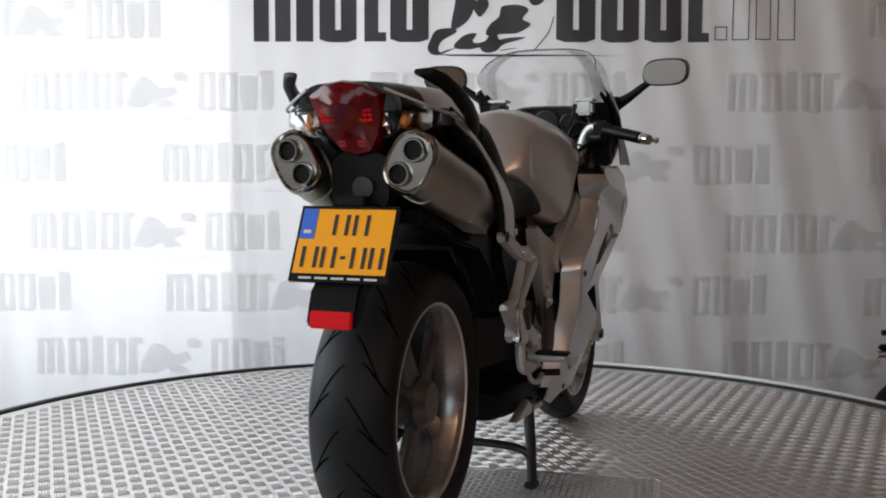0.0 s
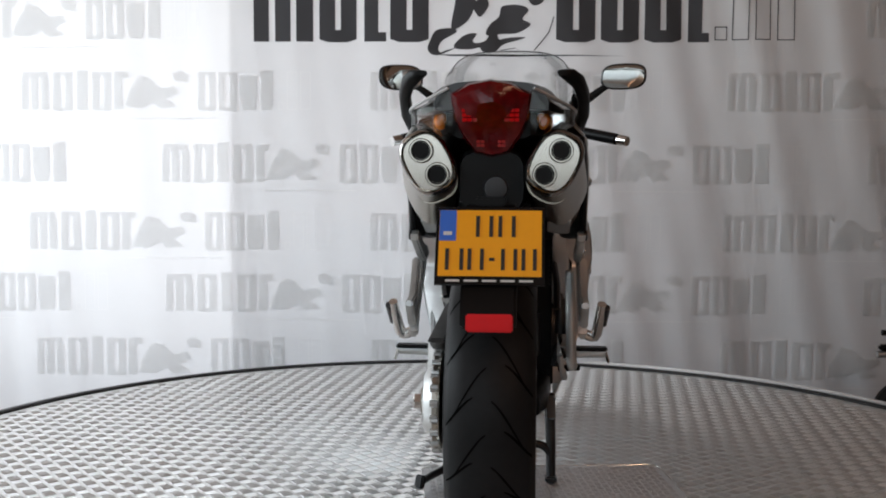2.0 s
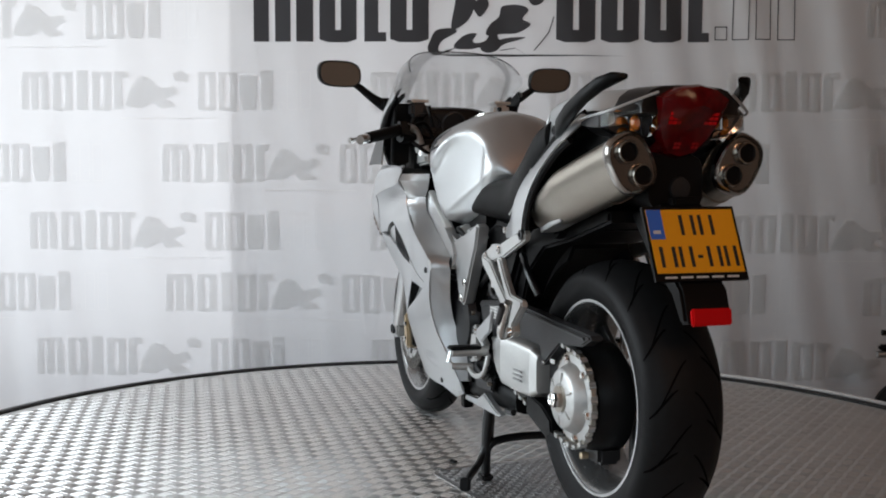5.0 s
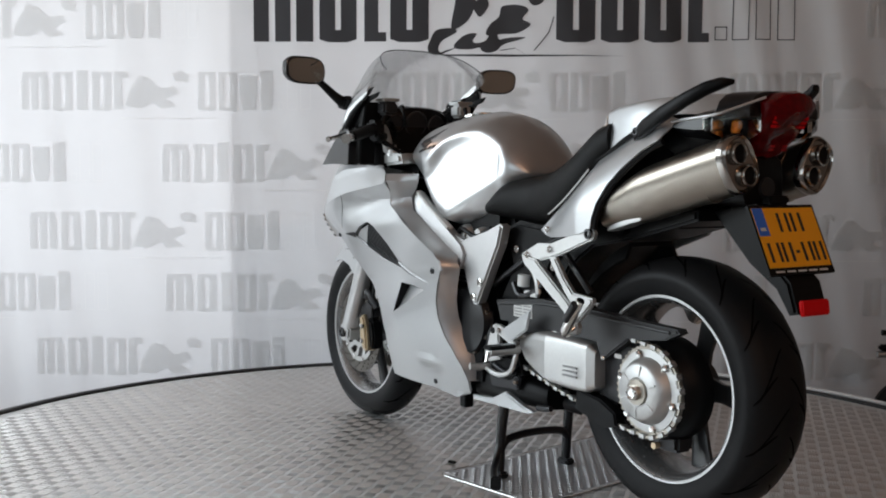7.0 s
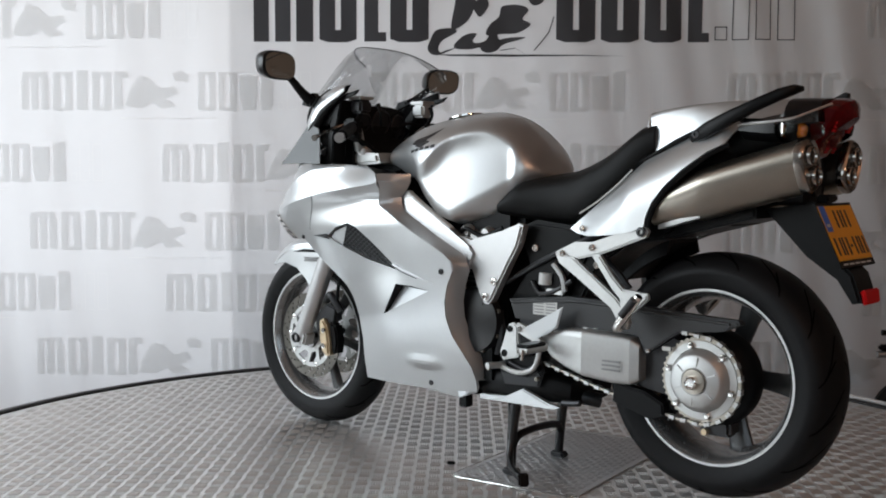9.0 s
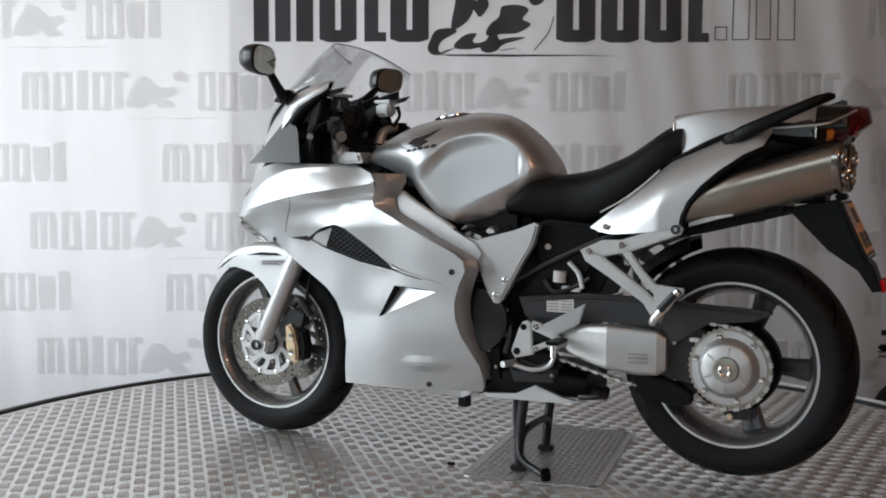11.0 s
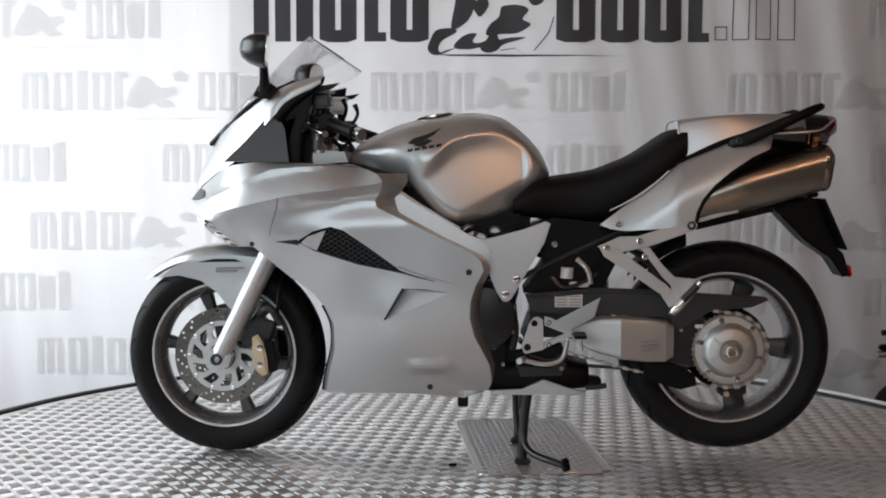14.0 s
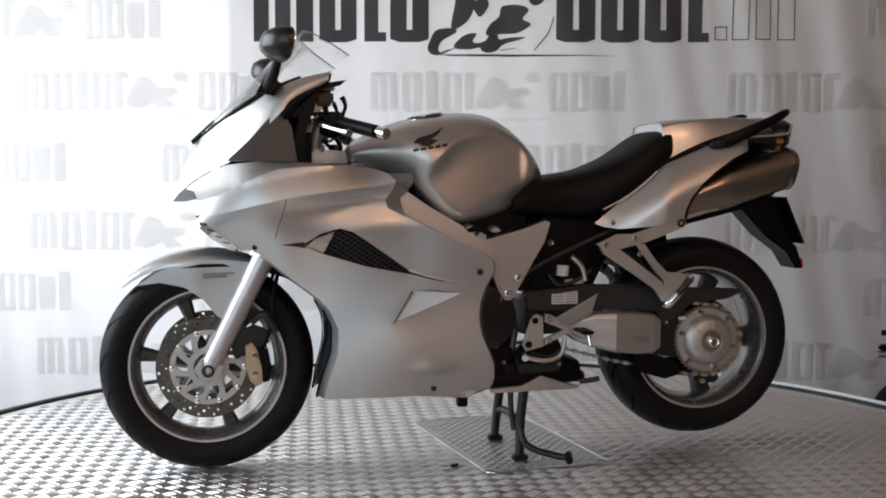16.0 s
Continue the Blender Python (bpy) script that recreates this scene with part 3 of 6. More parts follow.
# front brakes
for side in (1, -1):
    ring = [[(0.142 * math.cos(k * math.tau / 60), 0.142 * math.sin(k * math.tau / 60)) for k in range(60)]]
    hole_at = []
    for k in range(20):
        for q in range(3):
            a, rr = (k + q * 0.33) * math.tau / 20, 0.113 + q * 0.0105
            hole_at.append([(rr * math.cos(a) + 0.0043 * math.cos(b), rr * math.sin(a) + 0.0043 * math.sin(b)) for b in [j * math.tau / 6 for j in range(6)]])
    d = panel(ring[0], lambda x, z: side * 0.066, 0.004, holes=[circle(0, 0, 0.102, 40)] + hole_at, step=0.0149)
    disc = on("brake_disc", moved(d, pose(1.463, 0, 0.300)), DISC, "drilled steel brake disc", smooth=20)
    gaps = []
    for k in range(10):
        a = k * math.tau / 10
        gaps.append([(r_ * math.cos(a + d_ + tw), r_ * math.sin(a + d_ + tw)) for r_, d_, tw in ((0.057, -0.17, 0.0), (0.057, 0.17, 0.0), (0.074, 0.21, 0.10), (0.091, 0.18, 0.22), (0.091, -0.14, 0.22), (0.074, -0.20, 0.10))])
    sp = panel(circle(0, 0, 0.1045, 50), lambda x, z: side * 0.069, 0.005, holes=[circle(0, 0, 0.040, 24)] + gaps, step=0.012)
    part("disc_carrier", moved(sp, pose(1.463, 0, 0.300)), CAST_ALU, disc, "pale alloy disc carrier", 20)
    for k in range(10):
        a = k * math.tau / 10
        part("disc_button", moved(lathe([(0.007, -0.004), (0.007, 0.004), (0.004, 0.005), (0, 0.005)], 10), pose(1.463 + 0.099 * math.cos(a), side * 0.068, 0.3 + 0.099 * math.sin(a))), CHROME, disc)
    cal = plate([(1.362, 0.363), (1.345, 0.372), (1.330, 0.350), (1.318, 0.300), (1.316, 0.258), (1.332, 0.250), (1.350, 0.266), (1.360, 0.300)], 0.078 * side, 0.122 * side, 0.006)
    c = on("brake_caliper", cal, GOLD, "gold brake caliper")
    part("caliper_rear", plate([(1.330, 0.362), (1.300, 0.350), (1.290, 0.300), (1.296, 0.262), (1.314, 0.258), (1.326, 0.300)], 0.070 * side, 0.108 * side, 0.006), BLACK_PLASTIC, c, "black caliper body")
    for z in (0.335, 0.285):
        part("caliper_bolt", moved(lathe([(0.009, 0), (0.009, 0.006), (0, 0.007)], 8), pose(1.337, 0.122 if side > 0 else -0.129, z)), CHROME, c)
    # fork leg
    y = 0.108 * side
    leg = on("fork_leg", tube([(1.468, y, 0.290), (1.452, y, 0.320), (1.335, y, 0.555), (1.300, y, 0.625)], [0.020, 0.027, 0.030, 0.030], 20, smooth=3), FRAME_ALU, "silver fork lower leg")
    part("fork_tube", tube([(1.305, y, 0.615), (1.190, y, 0.850)], 0.022, 16), CHROME, leg)
    part("axle_clamp", plate([(1.500, 0.300), (1.480, 0.330), (1.445, 0.335), (1.420, 0.310), (1.432, 0.275), (1.480, 0.268)], 0.080 * side, 0.128 * side, 0.006), CAST_ALU, leg)
    part("axle_bolt", moved(lathe([(0.017, -0.006), (0.017, 0.006), (0.011, 0.007), (0.010, -0.004), (0, -0.004)], 20), pose(1.463, 0.131 * side, 0.300)), DARK_STEEL, leg)
    on("brake_hose", tube([(1.32, 0.095 * side, 0.34), (1.29, 0.11 * side, 0.42), (1.285, 0.10 * side, 0.50), (1.26, 0.075 * side, 0.60), (1.23, 0.06 * side, 0.70)], 0.0055, 8), BLACK_PLASTIC)
on("front_axle", tube([(1.463, -0.12, 0.300), (1.463, 0.12, 0.300)], 0.012, 12), DARK_STEEL)
on("caliper_bracket", plate([(1.40, 0.36), (1.375, 0.40), (1.34, 0.42), (1.30, 0.405), (1.295, 0.37), (1.34, 0.345), (1.39, 0.325)], 0.075, 0.105, 0.005), DARK_STEEL)
on("fork_brace_link", tube([(1.345, 0.10, 0.43), (1.31, 0.115, 0.45), (1.28, 0.10, 0.40)], 0.012, 10), DARK_STEEL)


# front mudguard
def mudguard():
    secs = []
    for k in range(13):
        u = k / 12
        a = radians(44 + 76 * u)
        w = 0.030 + 0.044 * min(1.0, u * 2.6)
        drop = 0.012 + 0.030 * min(1, u * 2)
        s = []
        for q in range(13):
            v = q / 12 * 2 - 1
            y = w * math.sin(v * math.pi / 2)
            rr = 0.330 - drop * abs(v) ** 3
            s.append((1.463 + rr * math.cos(a), y, 0.300 + rr * math.sin(a)))
        secs.append(s)
    bm = bmesh.new()
    g = [[bm.verts.new(p) for p in s] for s in secs]
    for a, b in zip(g, g[1:]):
        for i in range(12):
            bm.faces.new((a[i], a[i + 1], b[i + 1], b[i]))
    bm.normal_update()
    bmesh.ops.solidify(bm, geom=bm.faces[:], thickness=0.004)
    return bm


guard = on("front_mudguard", mudguard(), SILVER, "silver front mudguard", smooth=60)
for side in (1, -1):
    fin = [(1.655, 0.528), (1.600, 0.566), (1.530, 0.594), (1.440, 0.600), (1.350, 0.592), (1.318, 0.580), (1.362, 0.470), (1.378, 0.445), (1.420, 0.432), (1.440, 0.446), (1.475, 0.490), (1.523, 0.523), (1.590, 0.537)]
    part("mudguard_side", panel(fin, lambda x, z: side * (0.076 + 0.05 * max(0, 1.45 - x) - 0.10 * max(0, x - 1.50) + 0.04 * max(0, 0.53 - z) - 0.05 * max(0, z - 0.575)), 0.004), SILVER, guard)
    part("mudguard_bolt", bolt(1.400, 0.088 * side, 0.452), CHROME, guard)
    part("mudguard_slot", panel([(1.535, 0.577), (1.480, 0.588), (1.420, 0.588), (1.400, 0.580), (1.470, 0.579)], lambda x, z: side * 0.0815, 0.002), BLACK_PLASTIC, guard)
    for i, (zz, l) in enumerate(((0.557, 0.085), (0.548, 0.065), (0.538, 0.05))):
        if i < 2:
            part("decal_bar", panel([(1.475, zz), (1.475, zz + 0.006), (1.475 - l, zz + 0.009), (1.475 - l, zz + 0.003)], lambda x, z: side * (0.0835 + 0.05 * max(0, 1.45 - x)), 0.0006), GREY_PRINT, guard)
rearguard = [(1.300, 0.560), (1.250, 0.545), (1.170, 0.500), (1.165, 0.510), (1.190, 0.540), (1.240, 0.580), (1.300, 0.600)]
on("inner_mudguard", plate(rearguard, -0.065, 0.065, 0.005), BLACK_PLASTIC)

# rear hub, sprocket and chain
on("hub_drum", moved(lathe([(0.0, 0.0), (0.105, 0.0), (0.120, 0.012), (0.120, 0.060), (0.100, 0.085), (0.0, 0.09)], 48), pose(0, 0.02, 0.345)), BLACK_PLASTIC, "black single-sided hub housing")
teeth = []
for k in range(43):
    a = k * math.tau / 43
    for da, rr in ((-0.045, 0.1015), (-0.014, 0.1055), (0.014, 0.1055), (0.045, 0.1015)):
        teeth.append((rr * math.cos(a + da), rr * math.sin(a + da)))
sprocket = on("sprocket", moved(panel(teeth, lambda x, z: 0.118, 0.006, holes=[circle(0, 0, 0.060, 32)], step=0.03), pose(0, 0, 0.345)), STEEL, "steel chain sprocket", smooth=20)
part("sprocket_carrier", moved(lathe([(0.095, 0.117), (0.095, 0.1215), (0.078, 0.123), (0.076, 0.128), (0.066, 0.146), (0.060, 0.150), (0.034, 0.153), (0.030, 0.150), (0.026, 0.150), (0.0, 0.150)], 56), pose(0, 0, 0.345)), CAST_ALU, sprocket, "cast alloy hub cap")
for k in range(6):
    a = k * math.tau / 6 + 0.25
    part("cap_rib", moved(moved(box(0.034, 0.060, 0.1495, 0.1535, -0.0022, 0.0022, 0.001), Matrix.Rotation(-a - 0.4, 4, "Y")), pose(0, 0, 0.345)), CAST_ALU, sprocket)
    part("sprocket_nut", moved(lathe([(0.010, 0.121), (0.010, 0.126), (0.007, 0.131), (0.0, 0.132)], 6), pose(0.086 * math.cos(a), 0, 0.345 + 0.086 * math.sin(a))), CHROME, sprocket)
part("axle_nut", moved(lathe([(0.026, 0.150), (0.026, 0.153), (0.019, 0.154), (0.018, 0.172), (0.014, 0.175), (0.010, 0.172), (0.0, 0.172)], 6), pose(0, 0, 0.345)), CHROME, sprocket)
part("axle_collar", moved(lathe([(0.029, 0.149), (0.029, 0.157), (0.021, 0.158)], 32), pose(0, 0, 0.345)), STEEL, sprocket)
link = plate([(-0.0072, -0.003), (-0.005, -0.0055), (0.0, -0.003), (0.005, -0.0055), (0.0072, -0.003), (0.0072, 0.003), (0.005, 0.0055), (0.0, 0.003), (-0.005, 0.0055), (-0.0072, 0.003)], -0.007, 0.009)
chain = new("chain")
chain.parent = bike
chain.location = OFF
chain["label"] = "greased steel drive chain"
lm = bpy.data.meshes.new("chain_link")
link.to_mesh(lm)
link.free()
lm.materials.append(CAST_ALU)
inner_link = plate([(-0.0075, -0.0028), (0.0075, -0.0028), (0.0075, 0.0028), (-0.0075, 0.0028)], -0.005, 0.005)
lm_in = bpy.data.meshes.new("chain_link")
inner_link.to_mesh(lm_in)
inner_link.free()
lm_in.materials.append(STEEL)
turn_of = 0
path = [(0.490, 0.342), (0.30, 0.292), (0.16, 0.262), (0.055, 0.243)]
path += [(0.106 * math.cos(radians(a)), 0.345 + 0.106 * math.sin(radians(a))) for a in range(-75, -270, -8)]
path += [(0.10, 0.462), (0.30, 0.445), (0.49, 0.405)]
run, at = 0.0, 0.0
for (xa, za), (xb, zb) in zip(path, path[1:]):
    L = math.dist((xa, za), (xb, zb))
    while at <= run + L:
        u = (at - run) / L
        o = new("chain_link", lm if turn_of % 2 else lm_in)
        turn_of += 1
        o.parent = chain
        o.matrix_basis = pose(xa + (xb - xa) * u, 0.121, za + (zb - za) * u) @ Matrix.Rotation(-math.atan2(zb - za, xb - xa), 4, "Y")
        at += 0.0159
    run += L

# swingarm and covers
arm = [[(x, y, z) for y, z in ((y0, z0), (y0, z1), (y1, z1 - 0.012), (y1, z0 + 0.012))] for x, y0, y1, z0, z1 in ((0.56, -0.10, 0.10, 0.36, 0.47), (0.46, -0.08, 0.10, 0.36, 0.475), (0.30, 0.03, 0.105, 0.325, 0.48), (0.15, 0.055, 0.108, 0.29, 0.47), (0.02, 0.055, 0.108, 0.27, 0.43), (-0.06, 0.055, 0.105, 0.30, 0.40))]
on("swingarm", loft(arm), DARK_STEEL, "dark single-sided swingarm", smooth=30)
guard_out = [(0.575, 0.498), (0.380, 0.518), (0.202, 0.512), (0.056, 0.503), (-0.097, 0.497), (-0.105, 0.488), (-0.060, 0.468), (0.055, 0.455), (0.127, 0.405), (0.150, 0.393), (0.168, 0.437), (0.362, 0.440), (0.555, 0.446)]
cg = on("chain_guard", plate(guard_out, 0.098, 0.132, 0.004), GUARD_GREY, "dark grey plastic chain guard")
part("warning_sticker", box(0.413, 0.491, 0.1325, 0.1335, 0.463, 0.501), WHITE_STICKER, cg, "grey paper sticker with printed lines")
for i in range(4):
    for q in range(2):
        part("sticker_line", box(0.418 + q * 0.038, 0.449 + q * 0.038, 0.1335, 0.1342, 0.468 + i * 0.008, 0.471 + i * 0.008), GREY_PRINT, cg)
part("guard_rib", tube([(0.56, 0.133, 0.490), (0.36, 0.133, 0.507), (0.20, 0.133, 0.502), (0.05, 0.133, 0.494), (-0.08, 0.133, 0.488)], 0.004, 8), GUARD_GREY, cg)
part("guard_rivet", bolt(0.137, 0.132, 0.402, 0.006), CHROME, cg)
part("guard_label", box(0.075, 0.098, 0.132, 0.1332, 0.408, 0.418), WHITE_STICKER, cg)
lowg = on("lower_chain_guard", plate([(0.235, 0.312), (0.150, 0.300), (0.095, 0.275), (0.090, 0.245), (0.135, 0.232), (0.240, 0.262)], 0.100, 0.134, 0.004), BLACK_PLASTIC)
hb = []
for x, z0, z1, y1 in ((0.455, 0.385, 0.408, 0.140), (0.420, 0.355, 0.420, 0.150), (0.370, 0.336, 0.437, 0.162), (0.308, 0.321, 0.441, 0.175), (0.230, 0.311, 0.436, 0.160), (0.180, 0.312, 0.430, 0.151), (0.158, 0.325, 0.415, 0.142)):
    hb.append(egg(x, (0.085 + y1) / 2, (z0 + z1) / 2, (y1 - 0.085) / 2, (z1 - z0) / 2, 24, 7.0))
hbox = on("silver_side_box", loft(hb), CAST_ALU, "satin silver swingarm cover with small lettering", smooth=8)
for i in range(3):
    part("cover_print", box(0.200, 0.255, 0.1600, 0.1640, 0.345 + i * 0.011, 0.349 + i * 0.011), GREY_PRINT, hbox)

# engine and dark middle
eng = on("engine", box(0.60, 1.08, -0.135, 0.135, 0.235, 0.66, 0.03), BLACK_PLASTIC, "dark V engine behind the fairing")
part("clutch_cover", moved(lathe([(0.0, 0.13), (0.095, 0.13), (0.088, 0.152), (0.05, 0.158), (0, 0.158)], 36), pose(0.69, 0, 0.43)), BLACK_GLOSS, eng)
part("cover_right", moved(lathe([(0.0, -0.13), (0.095, -0.13), (0.088, -0.155), (0.05, -0.162), (0, -0.162)], 36), pose(0.69, 0, 0.42)), DARK_STEEL, eng)
for k in range(8):
    part("engine_fin", box(0.62, 0.80, -0.15, 0.150, 0.535 + k * 0.013, 0.540 + k * 0.013, 0.001), DARK_STEEL, eng)
for k in range(7):
    a = radians(25 + 45 * k)
    part("engine_bolt", bolt(0.69 + 0.088 * math.cos(a), 0.135, 0.43 + 0.088 * math.sin(a), 0.007, 0.010), STEEL, eng)
for i, (x, z, r) in enumerate(((0.735, 0.675, 0.022), (0.700, 0.660, 0.018), (0.660, 0.672, 0.020))):
    on("throttle_body", moved(lathe([(0, 0.06), (r, 0.06), (r, 0.12), (r * 0.7, 0.135), (0, 0.135)], 16), pose(x, 0, z)), CAST_ALU)
on("fuel_hose", tube([(0.76, 0.13, 0.66), (0.72, 0.145, 0.685), (0.66, 0.14, 0.665), (0.60, 0.13, 0.69)], 0.007, 8), BLACK_PLASTIC)
on("radiator", box(1.075, 1.105, -0.15, 0.15, 0.36, 0.70, 0.006), BLACK_PLASTIC)
on("front_cylinder", box(1.00, 1.08, -0.12, 0.12, 0.45, 0.70, 0.02), BLACK_PLASTIC)
on("airbox", box(0.56, 0.98, -0.11, 0.11, 0.64, 0.80, 0.03), BLACK_PLASTIC)
on("sump", loft([egg(x, 0, z, w, h, 20, 4) for x, z, w, h in ((0.68, 0.255, 0.125, 0.045), (0.60, 0.262, 0.130, 0.048), (0.45, 0.262, 0.120, 0.045), (0.39, 0.255, 0.100, 0.035))]), BLACK_PLASTIC, "black lower engine guard", smooth=50)
for side in (1, -1):
    on("belly_tip", plate([(0.672, 0.222), (0.580, 0.228), (0.521, 0.256), (0.440, 0.229), (0.400, 0.222), (0.420, 0.214), (0.670, 0.210)], 0.118 * side, 0.140 * side, 0.004), SILVER, "silver tip of the belly panel")
on("silencer_link", tube([(0.47, 0.05, 0.24), (0.40, 0.03, 0.235), (0.36, 0.0, 0.225)], 0.020, 12), DARK_STEEL)
on("side_stand_lug", tube([(0.40, 0.12, 0.232), (0.365, 0.125, 0.236), (0.342, 0.125, 0.240)], 0.008, 8), DARK_STEEL)
on("drain_bracket", box(0.735, 0.765, 0.09, 0.12, 0.170, 0.215, 0.003), BLACK_PLASTIC)

# hoses, clamps and castings seen through the gaps
for k, (p, r, m_) in enumerate((([(0.66, 0.142, 0.60), (0.64, 0.150, 0.52), (0.66, 0.145, 0.44)], 0.009, BLACK_GLOSS), ([(0.615, 0.12, 0.46), (0.60, 0.13, 0.40), (0.61, 0.135, 0.34)], 0.010, DARK_STEEL), ([(0.50, 0.128, 0.55), (0.47, 0.132, 0.52), (0.42, 0.130, 0.53), (0.37, 0.128, 0.56)], 0.007, BLACK_GLOSS), ([(0.43, 0.125, 0.60), (0.40, 0.130, 0.57), (0.39, 0.130, 0.53)], 0.008, CAST_ALU), ([(0.30, 0.12, 0.64), (0.24, 0.13, 0.60), (0.20, 0.12, 0.55)], 0.009, BLACK_GLOSS), ([(0.64, -0.145, 0.58), (0.60, -0.15, 0.50), (0.62, -0.15, 0.40), (0.60, -0.14, 0.32)], 0.012, DARK_STEEL), ([(0.55, -0.135, 0.60), (0.45, -0.14, 0.56), (0.40, -0.14, 0.50)], 0.009, BLACK_GLOSS))):
    on("hose", tube(p, r, 8), m_)
for x, z in ((0.650, 0.555), (0.668, 0.480), (0.652, 0.385), (0.635, 0.300), (0.52, 0.30), (0.47, 0.29)):
    on("casing_screw", bolt(x, 0.137, z, 0.006, 0.010), STEEL)
on("regulator_casting", box(0.395, 0.450, 0.118, 0.134, 0.520, 0.535, 0.003), CAST_ALU)
on("lower_casting", plate([(0.60, 0.30), (0.57, 0.335), (0.50, 0.330), (0.455, 0.300), (0.47, 0.268), (0.585, 0.262)], 0.126, 0.138, 0.004), DARK_STEEL)

# battery and side cover region under the seat
on("side_cover", plate([(0.560, 0.690), (0.500, 0.715), (0.345, 0.700), (0.330, 0.640), (0.380, 0.560), (0.400, 0.505), (0.580, 0.500), (0.520, 0.590)], -0.120, 0.120, 0.012), BLACK_PLASTIC, "black covers under the seat")
on("rear_shock", tube([(0.40, 0.0, 0.66), (0.44, 0.0, 0.42)], 0.035, 16), BLACK_GLOSS)
on("shock_reservoir", tube([(0.458, 0.125, 0.545), (0.456, 0.125, 0.575)], 0.018, 14), WHITE_STICKER, "pale fluid bottle")
on("frame_stay", tube([(0.605, 0.118, 0.535), (0.48, 0.126, 0.60), (0.36, 0.13, 0.655), (0.27, 0.13, 0.69)], 0.008, 8), DARK_STEEL)
on("cover_bolt", bolt(0.492, 0.121, 0.640, 0.010, 0.007), CHROME)
on("inner_mudguard_rear", plate([(0.36, 0.66), (0.30, 0.70), (0.10, 0.74), (-0.12, 0.76), (-0.12, 0.735), (0.08, 0.685), (0.22, 0.66), (0.31, 0.60), (0.36, 0.50), (0.40, 0.50)], -0.10, 0.10, 0.006), BLACK_PLASTIC, "black inner mudguard")

# frame
def frame_side():
    return panel([(0.992, 0.732), (0.933, 0.787), (0.878, 0.752), (0.689, 0.643), (0.669, 0.617), (0.688, 0.574), (0.80, 0.625), (0.90, 0.676)], lambda x, z: 0.176 - 0.06 * max(0, z - 0.62), 0.030)


both("frame_spar", frame_side, FRAME_ALU, "silver alloy frame spar")


def pivot_plate():
    return plate([(0.742, 0.670), (0.690, 0.654), (0.578, 0.684), (0.520, 0.706), (0.506, 0.700), (0.522, 0.646), (0.553, 0.595), (0.612, 0.490), (0.624, 0.480), (0.638, 0.482), (0.656, 0.509), (0.685, 0.580), (0.728, 0.630)], 0.130, 0.166, 0.006)


for ob in both("pivot_plate", pivot_plate, FRAME_ALU, "silver alloy frame plate"):
    s = 1 if ob.data.vertices[0].co.y > 0 else -1
    for x, z in ((0.600, 0.545), (0.630, 0.502)):
        part("frame_bolt", moved(bolt(x, 0.166, z, 0.011, 0.005), Matrix.Diagonal((1, s, 1, 1))), CHROME, ob)
part_line = [(0.927, 0.783), (0.873, 0.747), (0.76, 0.682), (0.757, 0.688), (0.868, 0.753), (0.922, 0.789)]
on("frame_trim", plate(part_line, 0.150, 0.170, 0.002), WHITE_STICKER)

# ---- fairing ----
FY = thin_plate([(1.552, 0.764, 0.050), (1.49, 0.71, 0.185), (1.43, 0.68, 0.200), (1.343, 0.635, 0.198), (1.268, 0.648, 0.225), (1.207, 0.650, 0.220), (0.919, 0.562, 0.222), (0.77, 0.506, 0.232),
                 (0.969, 0.428, 0.222), (0.73, 0.569, 0.236), (0.842, 0.232, 0.150), (1.14, 0.21, 0.115), (0.67, 0.22, 0.140), (0.712, 0.433, 0.218), (0.69, 0.30, 0.175), (1.16, 0.49, 0.180),
                 (1.11, 0.40, 0.180), (0.968, 0.812, 0.258), (0.94, 0.745, 0.238), (1.10, 0.80, 0.252), (1.25, 0.77, 0.245), (1.38, 0.76, 0.232), (1.46, 0.765, 0.185), (1.42, 0.86, 0.205), (1.373, 0.875, 0.236), (1.30, 0.868, 0.243), (1.50, 0.812, 0.110), (1.037, 0.862, 0.228), (1.10, 0.70, 0.236), (0.85, 0.62, 0.238), (0.95, 0.33, 0.192)], 0.0015)
upper_crease = [(1.60, 0.745), (1.46, 0.768), (1.313, 0.834), (1.22, 0.853), (0.9, 0.866)]
low_crease = [(1.60, 0.70), (1.49, 0.716), (1.25, 0.771), (1.11, 0.792), (0.96, 0.812), (0.80, 0.83)]


upper_crease, low_crease = eased(upper_crease, 40), eased(low_crease, 40)


def line(pts, x):
    return float(np.interp(x, [p[0] for p in pts][::-1], [p[1] for p in pts][::-1]))


def fair_y(x, z):
    """Half width of the fairing, folded along its two sharp character lines and hollow above the vent."""
    y = FY(x, z)
    dc = z - line(low_crease, x)
    near = min(1, max(0, (1.50 - x) / 0.10))
    if dc > 0:
        y -= 0.30 * min(dc, 0.06) * near
    elif dc > -0.13:
        y -= 0.026 * math.sin(math.pi * (-dc / 0.13) ** 0.6) ** 2 * min(1, max(0, (1.32 - x) / 0.22))
    du = z - line(upper_crease, x)
    if du > 0:
        y -= 0.55 * du * min(1, max(0, (x - 1.0) / 0.1))
    # pressed bump low on the side
    e = ((x - 0.845) / 0.085) ** 2 + ((z - 0.297) / 0.028) ** 2
    if e < 1:
        y += 0.008 * (1 - e) ** 2
    return y


